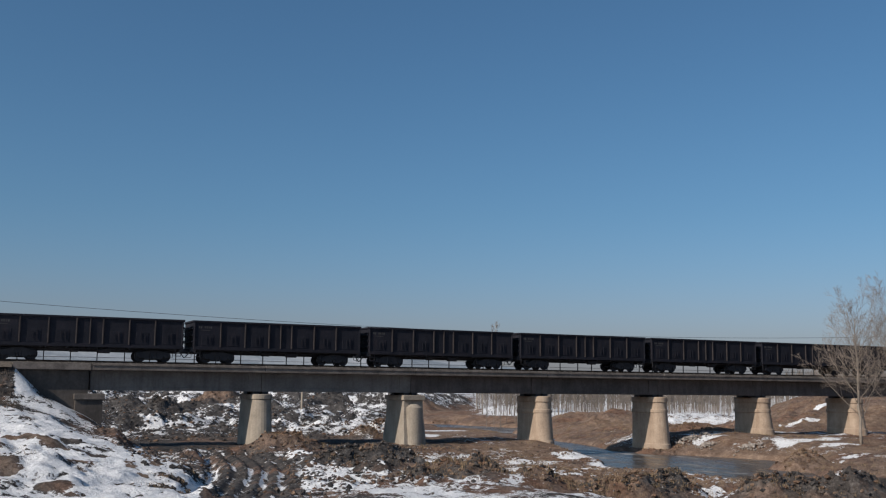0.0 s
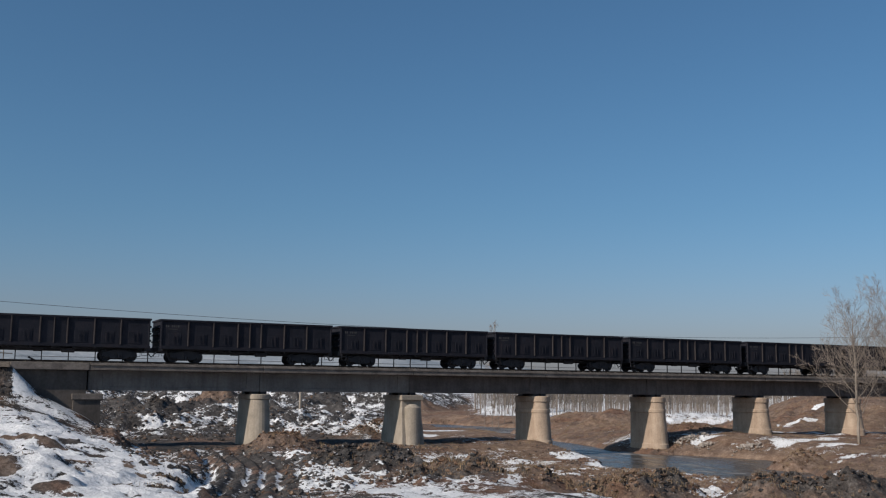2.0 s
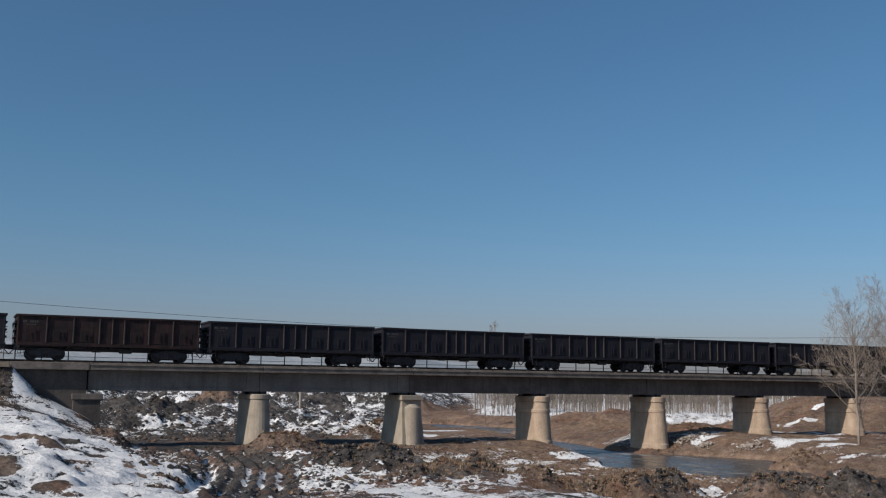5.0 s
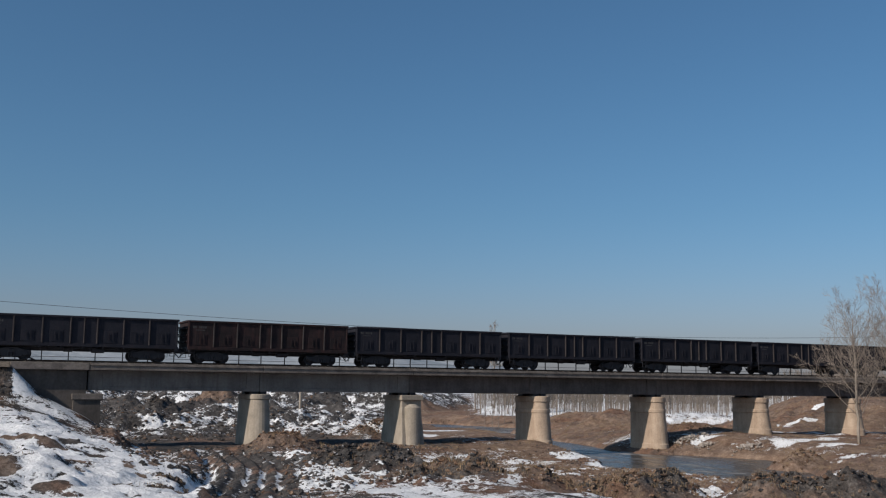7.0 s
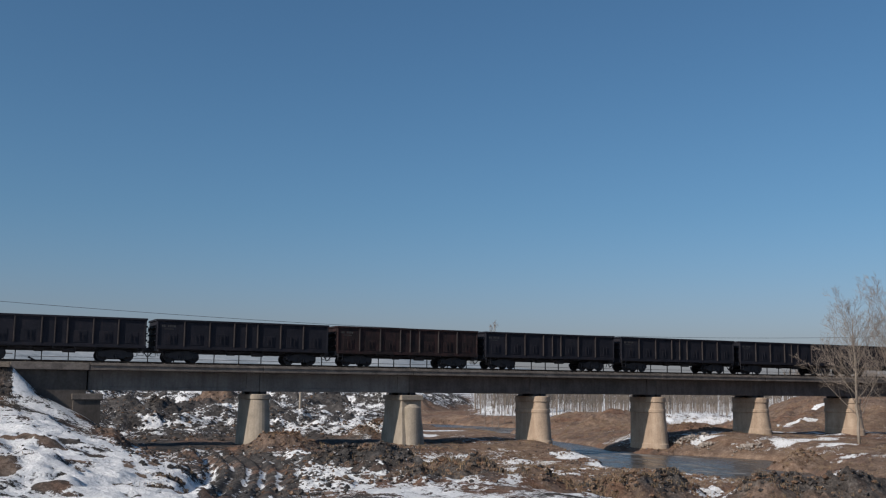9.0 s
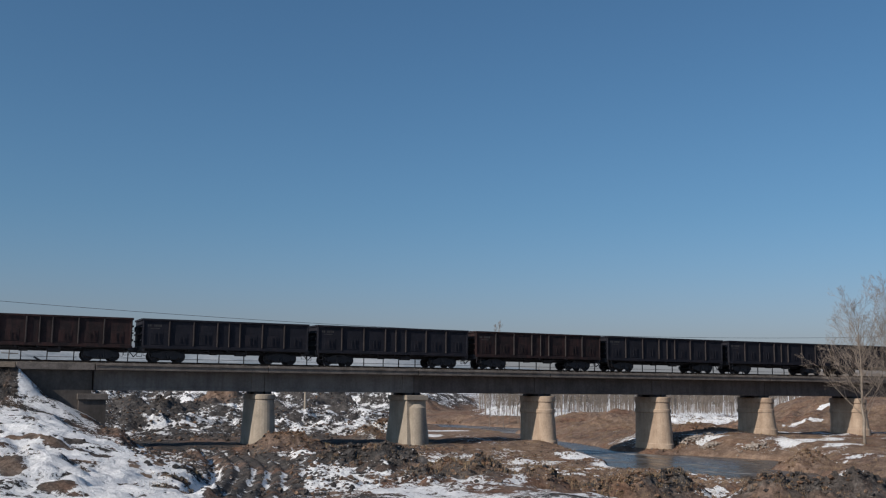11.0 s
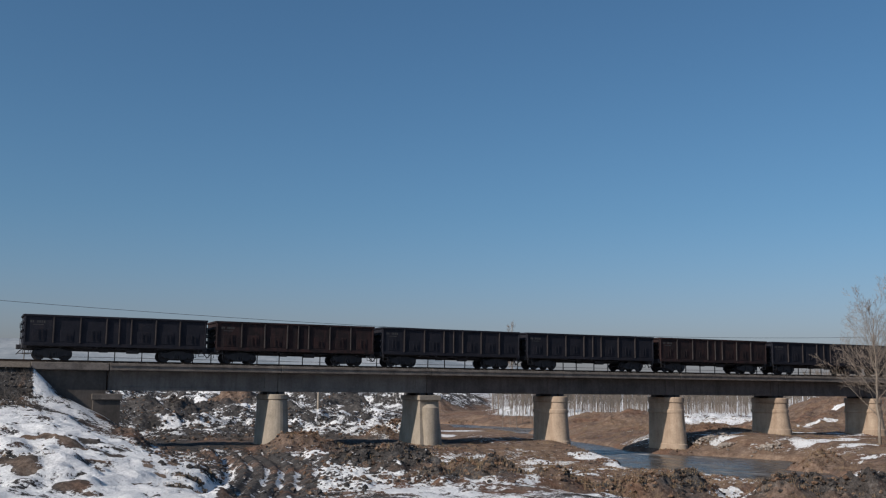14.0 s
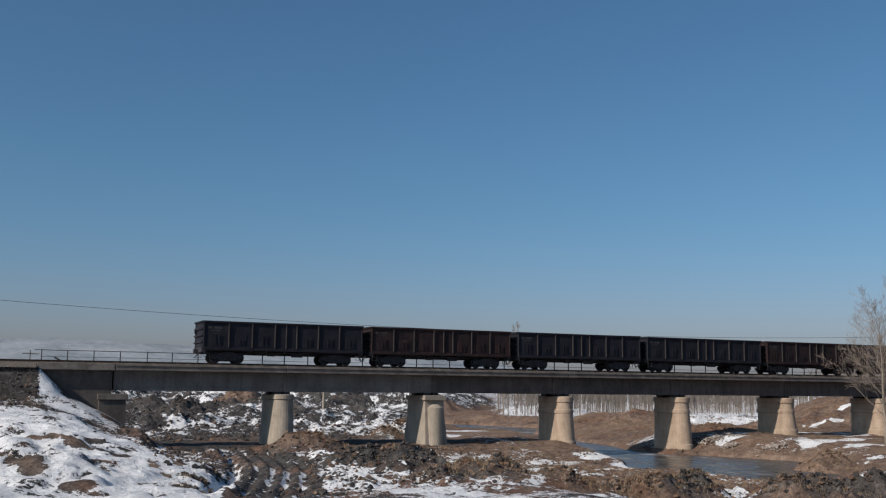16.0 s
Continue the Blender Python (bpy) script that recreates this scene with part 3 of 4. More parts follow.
    snow = np.maximum(snow, (0.62 + 0.2 * fbm(x, y, 3, 42, 3)) * shore * (1 - sstep(52, 54, x)))
    return np.clip(snow, 0, 1), np.clip(mud + 0.15 * fbm(x, y, 4, 31), 0, 1), np.clip(straw, 0, 1)


def spaced(start, stretches):
    """Grid lines from start on: stretches of (end, first step, growth)."""
    out = [start]
    for end, step, grow in stretches:
        while abs(end - out[-1]) > abs(step) * 1.2:
            out.append(out[-1] + step)
            step *= grow
        out.append(end)
    return out


def heights(points):
    a = np.array(points, dtype=float)
    return ground_height(a[:, 0], a[:, 1])


def level(x, y):
    return float(ground_height(np.array([float(x)]), np.array([float(y)]))[0])


def build_ground():
    xs = np.array(spaced(-4, [(-4200, -0.2, 1.12)])[:0:-1] + spaced(-4, [(8, 0.15, 1.0), (21, 0.065, 1.0), (48, 0.15, 1.0), (95, 0.25, 1.0), (260, 0.26, 1.03), (4200, 5.5, 1.12)]))
    ys = np.array(spaced(36, [(-4200, -0.2, 1.11)])[:0:-1] + spaced(36, [(60, 0.14, 1.0), (95, 0.21, 1.0), (330, 0.22, 1.012), (4200, 3.3, 1.10)]))
    gx, gy = np.meshgrid(xs, ys)
    gz = ground_height(gx, gy)
    n, k = len(xs), len(ys)
    me = bpy.data.meshes.new("ground")
    idx = np.arange(n * k).reshape(k, n)
    quads = np.stack([idx[:-1, :-1], idx[:-1, 1:], idx[1:, 1:], idx[1:, :-1]], -1).reshape(-1, 4)
    me.vertices.add(n * k)
    me.vertices.foreach_set("co", np.stack([gx, gy, gz], -1).astype(np.float32).ravel())
    me.loops.add(quads.size)
    me.loops.foreach_set("vertex_index", quads.astype(np.int32).ravel())
    me.polygons.add(len(quads))
    me.polygons.foreach_set("loop_start", np.arange(0, quads.size, 4, dtype=np.int32))
    me.update(calc_edges=True)
    me.validate()
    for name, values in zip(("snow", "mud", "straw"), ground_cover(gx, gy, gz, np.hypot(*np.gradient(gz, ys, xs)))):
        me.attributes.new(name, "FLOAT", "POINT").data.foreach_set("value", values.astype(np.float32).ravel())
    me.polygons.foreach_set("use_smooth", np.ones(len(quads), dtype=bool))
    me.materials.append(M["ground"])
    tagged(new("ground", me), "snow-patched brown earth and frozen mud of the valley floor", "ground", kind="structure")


build_ground()


def build_ice():
    s = Shape()
    left, right = [], []
    pts = [Vector((*p, 0)) for p in RIVER]
    for i, p in enumerate(pts):
        d = (pts[min(i + 1, len(pts) - 1)] - pts[max(i - 1, 0)]).normalized()
        side = Vector((d.y, -d.x, 0)) * 9.5
        left.append(p + side)
        right.append(p - side)
    ring = left + right[::-1]
    s.loft([[(p.x, p.y, z) for p in ring] for z in (-0.3, 0.0)])
    solo("river_ice", s, "ice", label="dark grey frozen stream under the bridge", category="river", kind="structure")


build_ice()


def build_hills():
    """Low snowy hills behind the plain."""
    s = Shape()
    xs = np.linspace(-2600, 2600, 130)
    tops = 0.5 + 0.5 * np.tanh((1900 - xs) / 800)
    tops = 113 * tops * (1.0 + 0.05 * fbm(xs, xs * 0 + 7, 420, 51, 4)) + 14 + 10 * np.exp(-((xs - 280) / 110) ** 2) + 2 * fbm(xs, xs * 0, 60, 52)
    rows = [(2500, 0.0), (2620, 0.16), (2760, 0.5), (2900, 0.82), (3000, 1.0), (3300, 0.0)]
    n = len(xs)
    for j, (y, f) in enumerate(rows):
        for i, x in enumerate(xs):
            wob = 1 + 0.10 * float(fbm(x, y, 160, 53 + j, 3)[0]) if 0 < f < 1 else 1
            s.v.append((x, y + 60 * float(fbm(x, y, 300, 55, 2)[0]), tops[i] * f * wob))
    s.f = [(j * n + i, j * n + i + 1, (j + 1) * n + i + 1, (j + 1) * n + i) for j in range(len(rows) - 1) for i in range(n - 1)]
    solo("backdrop_hills", s, "hill", smooth=True, label="low snow-dusted hills on the horizon, haze painted into their colour", category="hills", kind="structure")


build_hills()

# ================= bridge =================
JOINT, SPAN, PIERS = 9.42, 12.68, 8
SLAB_TOP, SLAB_LOW, GIRDER_LOW = 7.31, 6.80, 5.36
NEAR, FAR = TRACK_Y - 2.30, TRACK_Y + 2.30


def stadium(cx, w, y0, y1, z, n=8):
    """Outline with rounded ends: half width w, centres of the ends at y0 and y1."""
    ring = []
    for j in range(n + 1):
        q = math.pi + math.pi * j / n
        ring.append((cx + w * math.cos(q), y0 + w * math.sin(q), z))
    for j in range(n + 1):
        q = math.pi * j / n
        ring.append((cx + w * math.cos(q), y1 + w * math.sin(q), z))
    return ring


def pier(x, base, kind):
    p = empty("bridge_pier", pose(x, TRACK_Y, base), group="bridge piers", category="bridge pier",
              label={"round": "pale concrete bridge pier with rounded ends and a cap", "cutwater": "concrete bridge pier with a flat cap and rounded cutwater",
                     "old": "old yellowish concrete bridge pier with two moulded bands"}[kind])
    h = 5.17 - base
    if kind == "round":
        s = Shape().loft([stadium(0, w, -1.55 - b, 1.55 + b, z, 12) for z, w, b in ((-1.5, 0.92, 0.25), (h - 0.42, 0.76, 0.0))])
        part("shaft", s, "pier_grey", p, smooth=False)
        part("cap", Shape().loft([stadium(0, w, -1.55, 1.55, z, 12) for z, w in ((h - 0.42, 0.74), (h - 0.36, 0.84), (h - 0.05, 0.84), (h, 0.78))]), "pier_grey", p)
    elif kind == "cutwater":
        s = Shape().loft([[(-w, -2.0 - b, z), (w, -2.0 - b, z), (w, 1.6 + b, z), (-w, 1.6 + b, z)] for z, w, b in ((-1.5, 0.98, 0.55), (0.4, 0.95, 0.40), (h * 0.5, 0.87, 0.12), (h - 0.4, 0.84, 0.0))])
        part("shaft", s, "pier_grey", p)
        part("cap", Shape().box(-0.98, 0.98, -2.25, 1.8, h - 0.4, h), "pier_grey", p, bevel=0.03)
        for sg in (-1, 1):
            q = Shape()
            rings = []
            for z, r in ((-1.5, 0.68), (h - 1.0, 0.64), (h - 0.95, 0.58), (h - 0.72, 0.28)):
                rings.append([(r * math.cos(t), (sg * (1.8 + r * math.sin(t)) - 0.45 * (sg < 0)), z) for t in (math.pi * j / 12 - 0.0 for j in range(13))] + [(-r, sg * 1.2 - 0.45 * (sg < 0), z), (r, sg * 1.2 - 0.45 * (sg < 0), z)])
            part("cutwater", q.loft(rings), "pier_grey", p)
    else:
        s = Shape().loft([stadium(0, w, -1.45 - b, 1.2, z, 18) for z, w, b in ((-1.5, 0.86, 0.50), (0.0, 0.84, 0.40), (h - 1.45, 0.80, 0.06), (h - 0.5, 0.79, 0.0))])
        part("shaft", s, "pier_old", p)
        part("plinth", Shape().loft([stadium(0, w, -1.45 - b, 1.2, z, 18) for z, w, b in ((-1.5, 0.90, 0.52), (0.50, 0.87, 0.38), (0.58, 0.83, 0.34))]), "pier_old", p)
        for lo, hi, w in ((h - 1.50, h - 1.10, 0.89), (h - 0.54, h, 0.88)):
            part("moulding", Shape().loft([stadium(0, r, -1.45, 1.2, z, 18) for z, r in ((lo, 0.80), (lo + 0.07, w), (hi - 0.10, w), (hi - 0.03, w - 0.03), (hi, w - 0.09))]), "pier_old", p)
    for yy in (-1.0, 1.0):
        for xx in (-0.35, 0.35):
            part("bearing", Shape().box(xx - 0.24, xx + 0.24, yy - 0.42, yy + 0.42, h, GIRDER_LOW - base + 0.01), "undergear", p)
    return p


PIER_BASES = [1.7, 1.5, 0.8, 0.35, 1.6, 1.5, 1.5, 1.5]
for i in range(1, PIERS + 1):
    pier(JOINT + i * SPAN, PIER_BASES[i - 1], "round" if i == 1 else "cutwater" if i == 2 else "old")


def span_unit(i):
    x0, x1 = JOINT + i * SPAN + 0.02, JOINT + (i + 1) * SPAN - 0.02
    dark = i >= 2
    sp = empty("bridge_span", pose((x0 + x1) / 2, TRACK_Y, GIRDER_LOW), group="bridge spans", category="bridge span",
               label="sooty dark brown concrete bridge span" if dark else "weathered grey concrete bridge span")
    L, H = (x1 - x0) / 2, SLAB_LOW - GIRDER_LOW
    mat = "concrete_dark" if dark else "concrete_grey"
    for sg in (-1, 1):
        g = Shape()
        y = sg * 1.0
        web, flange = (0.40, 0.44) if dark else (0.42, 0.50)
        E = L * 0.84
        g.box(-E, E, y - web, y + web, 0.27, H)
        g.box(-E, E, y - flange, y + flange, 0, 0.27)
        for xe in (-1, 1):
            g.box(min(xe * L, xe * E), max(xe * L, xe * E), y - 0.47, y + 0.47, 0.0, H)
        part("girder", g, mat, sp, bevel=0.015)
    for xe in (-L * 0.5, 0, L * 0.5):
        part("cross_beam", Shape().box(xe - 0.12, xe + 0.12, -0.5, 0.5, 0.3, H - 0.2), mat, sp)
    part("deck_slab", Shape().box(-L, L, -2.25, 2.25, H, H + 0.18), mat, sp)
    for sg in (-1, 1):
        part("parapet_kerb", Shape().box(-L, L, sg * 2.30 - 0.11, sg * 2.30 + 0.11, H - 0.005, SLAB_TOP - GIRDER_LOW), "coping", sp, bevel=0.025)
    part("ledge", Shape().box(-L, L, -2.47, -2.412, SLAB_TOP - GIRDER_LOW - 0.19, SLAB_TOP - GIRDER_LOW - 0.11), "coping", sp, bevel=0.015)
    part("ballast_bed", Shape().box(-L - 0.02, L + 0.02, -2.18, 2.18, H + 0.18, RAIL_Z - 0.19 - GIRDER_LOW), "ballast", sp)


for i in range(PIERS):
    span_unit(i)


def abutment():
    ab = empty("bridge_abutment", pose(JOINT, TRACK_Y, 0), label="dark stained concrete abutment set in the embankment", category="abutment")
    part("body", Shape().loft([[(x, -1.95, z), (-0.12, -1.95, z), (-0.12, 1.95, z), (x, 1.95, z)] for x, z in ((-1.9, 1.0), (-5.2, 6.80))]), "abutment", ab, bevel=0.02)
    part("bearing_seat", Shape().box(-1.1, 1.0, -2.35, 2.35, 4.7, 5.12), "coping", ab, bevel=0.03)
    part("seat_wall", Shape().box(-1.0, 0.88, -2.22, 2.22, 0.8, 4.7), "abutment", ab, bevel=0.02)
    for sg in (-1, 1):
        part("parapet_kerb", Shape().box(-5.25, -0.03, sg * 2.30 - 0.13, sg * 2.30 + 0.13, 6.78, 7.30), "coping", ab, bevel=0.03)
    part("ballast_bed", Shape().box(-5.2, -0.02, -2.16, 2.16, 6.80, RAIL_Z - 0.19), "ballast", ab)


abutment()


def railway_track():
    tr = empty("railway_track", pose(0, TRACK_Y, RAIL_Z), label="single railway track with rusty rails on concrete sleepers", category="railway track", kind="structure")
    x0, x1 = -70, JOINT + PIERS * SPAN
    for sg in (-1, 1):
        prof = [(-0.06, -0.17), (0.06, -0.17), (0.06, -0.155), (0.012, -0.13), (0.012, -0.045), (0.036, -0.035), (0.036, 0), (-0.036, 0), (-0.036, -0.035), (-0.012, -0.045), (-0.012, -0.13), (-0.06, -0.155)]
        part("rail", Shape().loft([[(x, sg * 0.755 + a, b) for a, b in prof] for x in (x0, x1)]), "rail", tr)
    me = Shape().box(-0.12, 0.12, -1.25, 1.25, -0.34, -0.172).mesh("sleeper", 0.02)
    me.materials.append(M["sleeper"])
    x = x0 + 0.3
    while x < x1:
        part("sleeper", me, "sleeper", tr, at=pose(x, 0, 0))
        x += 0.6 if x > -6 else 1.8
    s = Shape().loft([[(x, -2.9, -0.6), (x, 2.9, -0.6), (x, 1.9, -0.19), (x, -1.9, -0.19)] for x in (x0, JOINT - 5.3)])
    part("ballast_shoulder", s, "ballast", tr)


railway_track()


def far_railing():
    fr = empty("handrail", pose(0, FAR + 0.1, SLAB_TOP), label="thin grey steel handrail along the far edge of the deck", category="railing")
    x, rng = 4.7, random.Random(5)
    xs = []
    while x < JOINT + PIERS * SPAN:
        xs.append(x)
        x += 1.55 + rng.uniform(-0.12, 0.5)
    for px in xs:
        part("post", Shape().box(px - 0.035, px + 0.035, -0.035, 0.035, -0.02, 1.02), "steel_grey", fr)
    for z in (0.98, 0.5):
        part("rail", Shape().tube([(xs[0] - 0.5 if z > 0.9 else xs[0], 0, z)] + [(q, 0, z + rng.uniform(-0.012, 0.012)) for q in xs], 0.028 if z > 0.9 else 0.016, 6), "steel_grey", fr)
    part("brace", Shape().tube([(xs[0] + 0.9, 0, 0.45), (xs[0] + 1.9, -0.1, -0.1)], 0.07, 5), "steel_grey", fr, "bent dark steel bar")


far_railing()


# ================= wagons =================
def wheelset_mesh():
    s = Shape()
    s.disc([(-0.82, 0.075), (0.82, 0.075)], n=10)
    for sg in (-1, 1):
        s.disc([(sg * 0.68, 0.05), (sg * 0.68, 0.445), (sg * 0.705, 0.445), (sg * 0.72, 0.42), (sg * 0.815, 0.415), (sg * 0.815, 0.35), (sg * 0.775, 0.33), (sg * 0.775, 0.14), (sg * 0.83, 0.12), (sg * 0.83, 0.05)], n=24)
    return s.mesh("wheelset")


WHEELSET = wheelset_mesh()
WHEELSET.materials.append(M["undergear"])


latch_rng = random.Random(2)


def build_wagon(kind, mat, label, x):
    """Open-top coal wagon; kind is its truck spacing, pitch over couplers and body length."""
    truck, pitch, length = kind
    w = empty("gondola_wagon", pose(x, TRACK_Y, RAIL_Z), label=label, category="railway wagon", group="coal train")
    L, W, z0, z1 = length / 2, 1.52, 1.06, 3.14
    side = Shape()
    for sg in (-1, 1):
        side.box(-L, L, sg * W - 0.03, sg * W + 0.03, z0 + 0.10, z1)
    for sx in (-1, 1):
        side.box(sx * L - 0.03, sx * L + 0.03, -W + 0.031, W - 0.031, z0 + 0.10, z1)
    side.box(-L + 0.031, L - 0.031, -W + 0.031, W - 0.031, z0 + 0.10, z0 + 0.16)
    part("body", side, mat, w)
    chord = Shape()
    for sg in (-1, 1):
        chord.box(-L - 0.05, L + 0.05, sg * (W + 0.045) - 0.075, sg * (W + 0.045) + 0.075, z1 - 0.11, z1 + 0.03)
        chord.box(sg * (L + 0.045) - 0.07, sg * (L + 0.045) + 0.07, -W + 0.031, W - 0.031, z1 - 0.11, z1 + 0.03)
    part("top_chord", chord, mat, w, bevel=0.012)
    for sg in (-1, 1):
        part("side_sill", Shape().box(-L, L, sg * (W + 0.04) - 0.06, sg * (W + 0.04) + 0.06, z0 - 0.10, z0 + 0.14), mat, w, bevel=0.01)
    step = length / 7.05
    spots = [-L + 0.06] + [step * k for k in (-2.45, -1.45, -0.46, 0.03, 0.50, 1.47, 2.44)] + [L - 0.06]
    for sg in (-1, 1):
        for i, px in enumerate(spots):
            deep = 0.10 if 0 < i < 8 else 0.06
            half = 0.04 if i == 4 else 0.05
            y0, y1 = sorted((sg * (W + 0.03), sg * (W + 0.03 + deep)))
            s = Shape().loft([[(px - half, y0, z), (px + half, y0, z), (px + half * 0.7, y1, z), (px - half * 0.7, y1, z)] if sg > 0 else
                              [(px - half, y1, z), (px - half * 0.7, y0, z), (px + half * 0.7, y0, z), (px + half, y1, z)] for z in (z0 + 0.14, z1 - 0.11)])
            part("side_post", s, "post_dark" if 0 < i < 8 else mat, w)
        # drop doors low in each bay
        for a, b in zip(spots, spots[1:]):
            if b - a < 1.2:
                continue
            c = (a + b) / 2
            y0, y1 = sorted((sg * (W + 0.03), sg * (W + 0.05)))
            door = part("drop_door", Shape().box(c - 0.46, c + 0.46, y0, y1, z0 + 0.22, z0 + 1.08), mat, w, bevel=0.012)
            y0, y1 = sorted((sg * (W + 0.055), sg * (W + 0.11)))
            for hx in (-0.12, 0.16):
                part("latch", Shape().box(c + hx - 0.018, c + hx + 0.018, y0, y1 - 0.02, z0 + 0.42, z0 + 0.42 + latch_rng.uniform(0.35, 0.7)), mat, door)
        # stencilled marks, unreadable
        marks = Shape()
        yy = sorted((sg * (W + 0.031), sg * (W + 0.036)))
        for k in range(7):
            if k == 2:
                continue
            marks.box(-L + 0.36 + k * 0.15, -L + 0.46 + k * 0.15, *yy, z0 + 1.52, z0 + 1.68)
        marks.box(-L + 0.55, -L + 1.25, *yy, z0 + 1.36, z0 + 1.41)
        part("marking", marks, "marking", w)
    for sx in (-1, 1):
        for z in (1.55, 2.05, 2.55):
            x0, x1 = sorted((sx * (L + 0.03), sx * (L + 0.13)))
            part("end_rib", Shape().box(x0, x1, -W + 0.02, W - 0.02, z - 0.06, z + 0.06), mat, w, bevel=0.02)
        x0, x1 = sorted((sx * (L - 0.25), sx * (L + 0.10)))
        part("headstock", Shape().box(x0, x1, -1.42, 1.42, 0.78, 1.14), "undergear", w, bevel=0.02)
        cp = Shape().box(min(sx * L, sx * pitch / 2 - sx * 0.18), max(sx * L, sx * pitch / 2 - sx * 0.18), -0.09, 0.09, 0.80, 0.98)
        a, b = sorted((sx * (pitch / 2 - 0.30), sx * (pitch / 2 + 0.03)))
        cp.box(a, b, -0.17, 0.13, 0.72, 1.05)
        part("coupler", cp, "undergear", w, bevel=0.03)
        pts = [(sx * (L - 0.1), -0.42, 0.80), (sx * (L + 0.15), -0.40, 0.62), (sx * (L + 0.32), -0.34, 0.42), (sx * (pitch / 2), -0.25, 0.36)]
        part("brake_hose", Shape().tube(pts, 0.035, 6), "undergear", w)
        for sg in (-1, 1):
            st = Shape()
            for z in (0.42, 0.70):
                st.box(sx * (L - 0.32) - 0.2, sx * (L - 0.32) + 0.2, sg * 1.50 - 0.04, sg * 1.50 + 0.04, z, z + 0.03)
            for e in (-0.2, 0.2):
                st.box(sx * (L - 0.32) + e - 0.015, sx * (L - 0.32) + e + 0.015, sg * 1.50 - 0.02, sg * 1.50 + 0.02, 0.42, 1.0)
            part("step", st, "undergear", w)
        gr = Shape()
        for k in range(4):
            gr.tube([(sx * (L + 0.05), -1.0, 1.5 + k * 0.38), (sx * (L + 0.19), -1.0, 1.5 + k * 0.38), (sx * (L + 0.19), -0.6, 1.5 + k * 0.38), (sx * (L + 0.05), -0.6, 1.5 + k * 0.38)], 0.014, 4)
        part("ladder", gr, "undergear", w)
    # brake wheel on the rear end
    part("hand_brake", Shape().tube([(-L - 0.12, 0.85, 1.0), (-L - 0.12, 0.85, 2.7)], 0.025, 6).disc([(-L - 0.20, 0.20), (-L - 0.17, 0.20)], "x", 14, (0, 0.85, 2.45)), "undergear", w)
    sill = Shape().box(-L + 0.1, L - 0.1, -0.22, 0.22, 0.66, z0 + 0.1)
    for k in range(-3, 4):
        if abs(k) != 3:
            sill.box(k * 1.45 - 0.06, k * 1.45 + 0.06, -1.46, 1.46, 0.86, z0 + 0.1)
    part("centre_sill", sill, "undergear", w)
    part("air_reservoir", Shape().disc([(-0.55, 0.12), (-0.5, 0.2), (0.35, 0.2), (0.4, 0.12)], "x", 14, (1.2, -0.95, 0.74)).box(1.0, 1.1, -1.05, -0.85, 0.8, 1.0), "undergear", w)
    part("brake_cylinder", Shape().disc([(-0.3, 0.17), (0.3, 0.17), (0.32, 0.07), (0.85, 0.05)], "x", 14, (-0.9, -0.7, 0.76)).box(-0.95, -0.85, -0.8, -0.6, 0.8, 1.0), "undergear", w)
    part("brake_pipe", Shape().tube([(-L + 0.2, -1.3, 0.95), (-2.6, -1.3, 0.93), (-2.2, -1.25, 0.84), (2.4, -1.25, 0.84), (2.8, -1.3, 0.93), (L - 0.2, -1.3, 0.95)], 0.03, 6), "undergear", w)
    for sx in (-1, 1):
        cx = sx * truck / 2
        bogie = part("bogie", Shape().box(cx - 0.22, cx + 0.22, -1.12, 1.12, 0.44, 0.72).box(cx - 0.16, cx + 0.16, -0.3, 0.3, 0.72, 0.9), "undergear", w, bevel=0.02)
        for sg in (-1, 1):
            y0, y1 = sorted((sg * 0.90, sg * 1.06))
            prof = [(-1.22, 0.34), (-1.22, 0.62), (-0.74, 0.70), (-0.45, 0.84), (0.45, 0.84), (0.74, 0.70), (1.22, 0.62), (1.22, 0.34), (0.80, 0.32), (0.52, 0.17), (-0.52, 0.17), (-0.80, 0.32)]
            part("side_frame", Shape().loft([[(cx + a, y, b) for a, b in prof] for y in (y0, y1)]), "undergear", bogie, bevel=0.015)
            for e in (-0.9, 0.9):
                part("axle_box", Shape().disc([(sg * 0.82, 0.15), (sg * 1.13, 0.15)], n=12, at=(cx + e, 0, 0.42)), "undergear", bogie)
            for e in (-0.2, 0.0, 0.2):
                part("spring", Shape().disc([(0.21, 0.08), (0.46, 0.08)], "z", 8, (cx + e, sg * 1.09, 0)), "undergear", bogie)
        for e in (-0.9, 0.9):
            part("wheelset", WHEELSET, "undergear", w, at=pose(cx + e, 0, 0.42))
    return w


SHORT, LONG = (8.75, 13.55, 12.79), (9.36, 14.24, 13.46)
S_KEYS = [(0, -78.2), (3.5, -57.33), (7.0, -36.44), (9.0, -24.53), (12.5, -3.26), (14.5, 8.62), (16.0, 17.79)]  # rear bogie of the last wagon


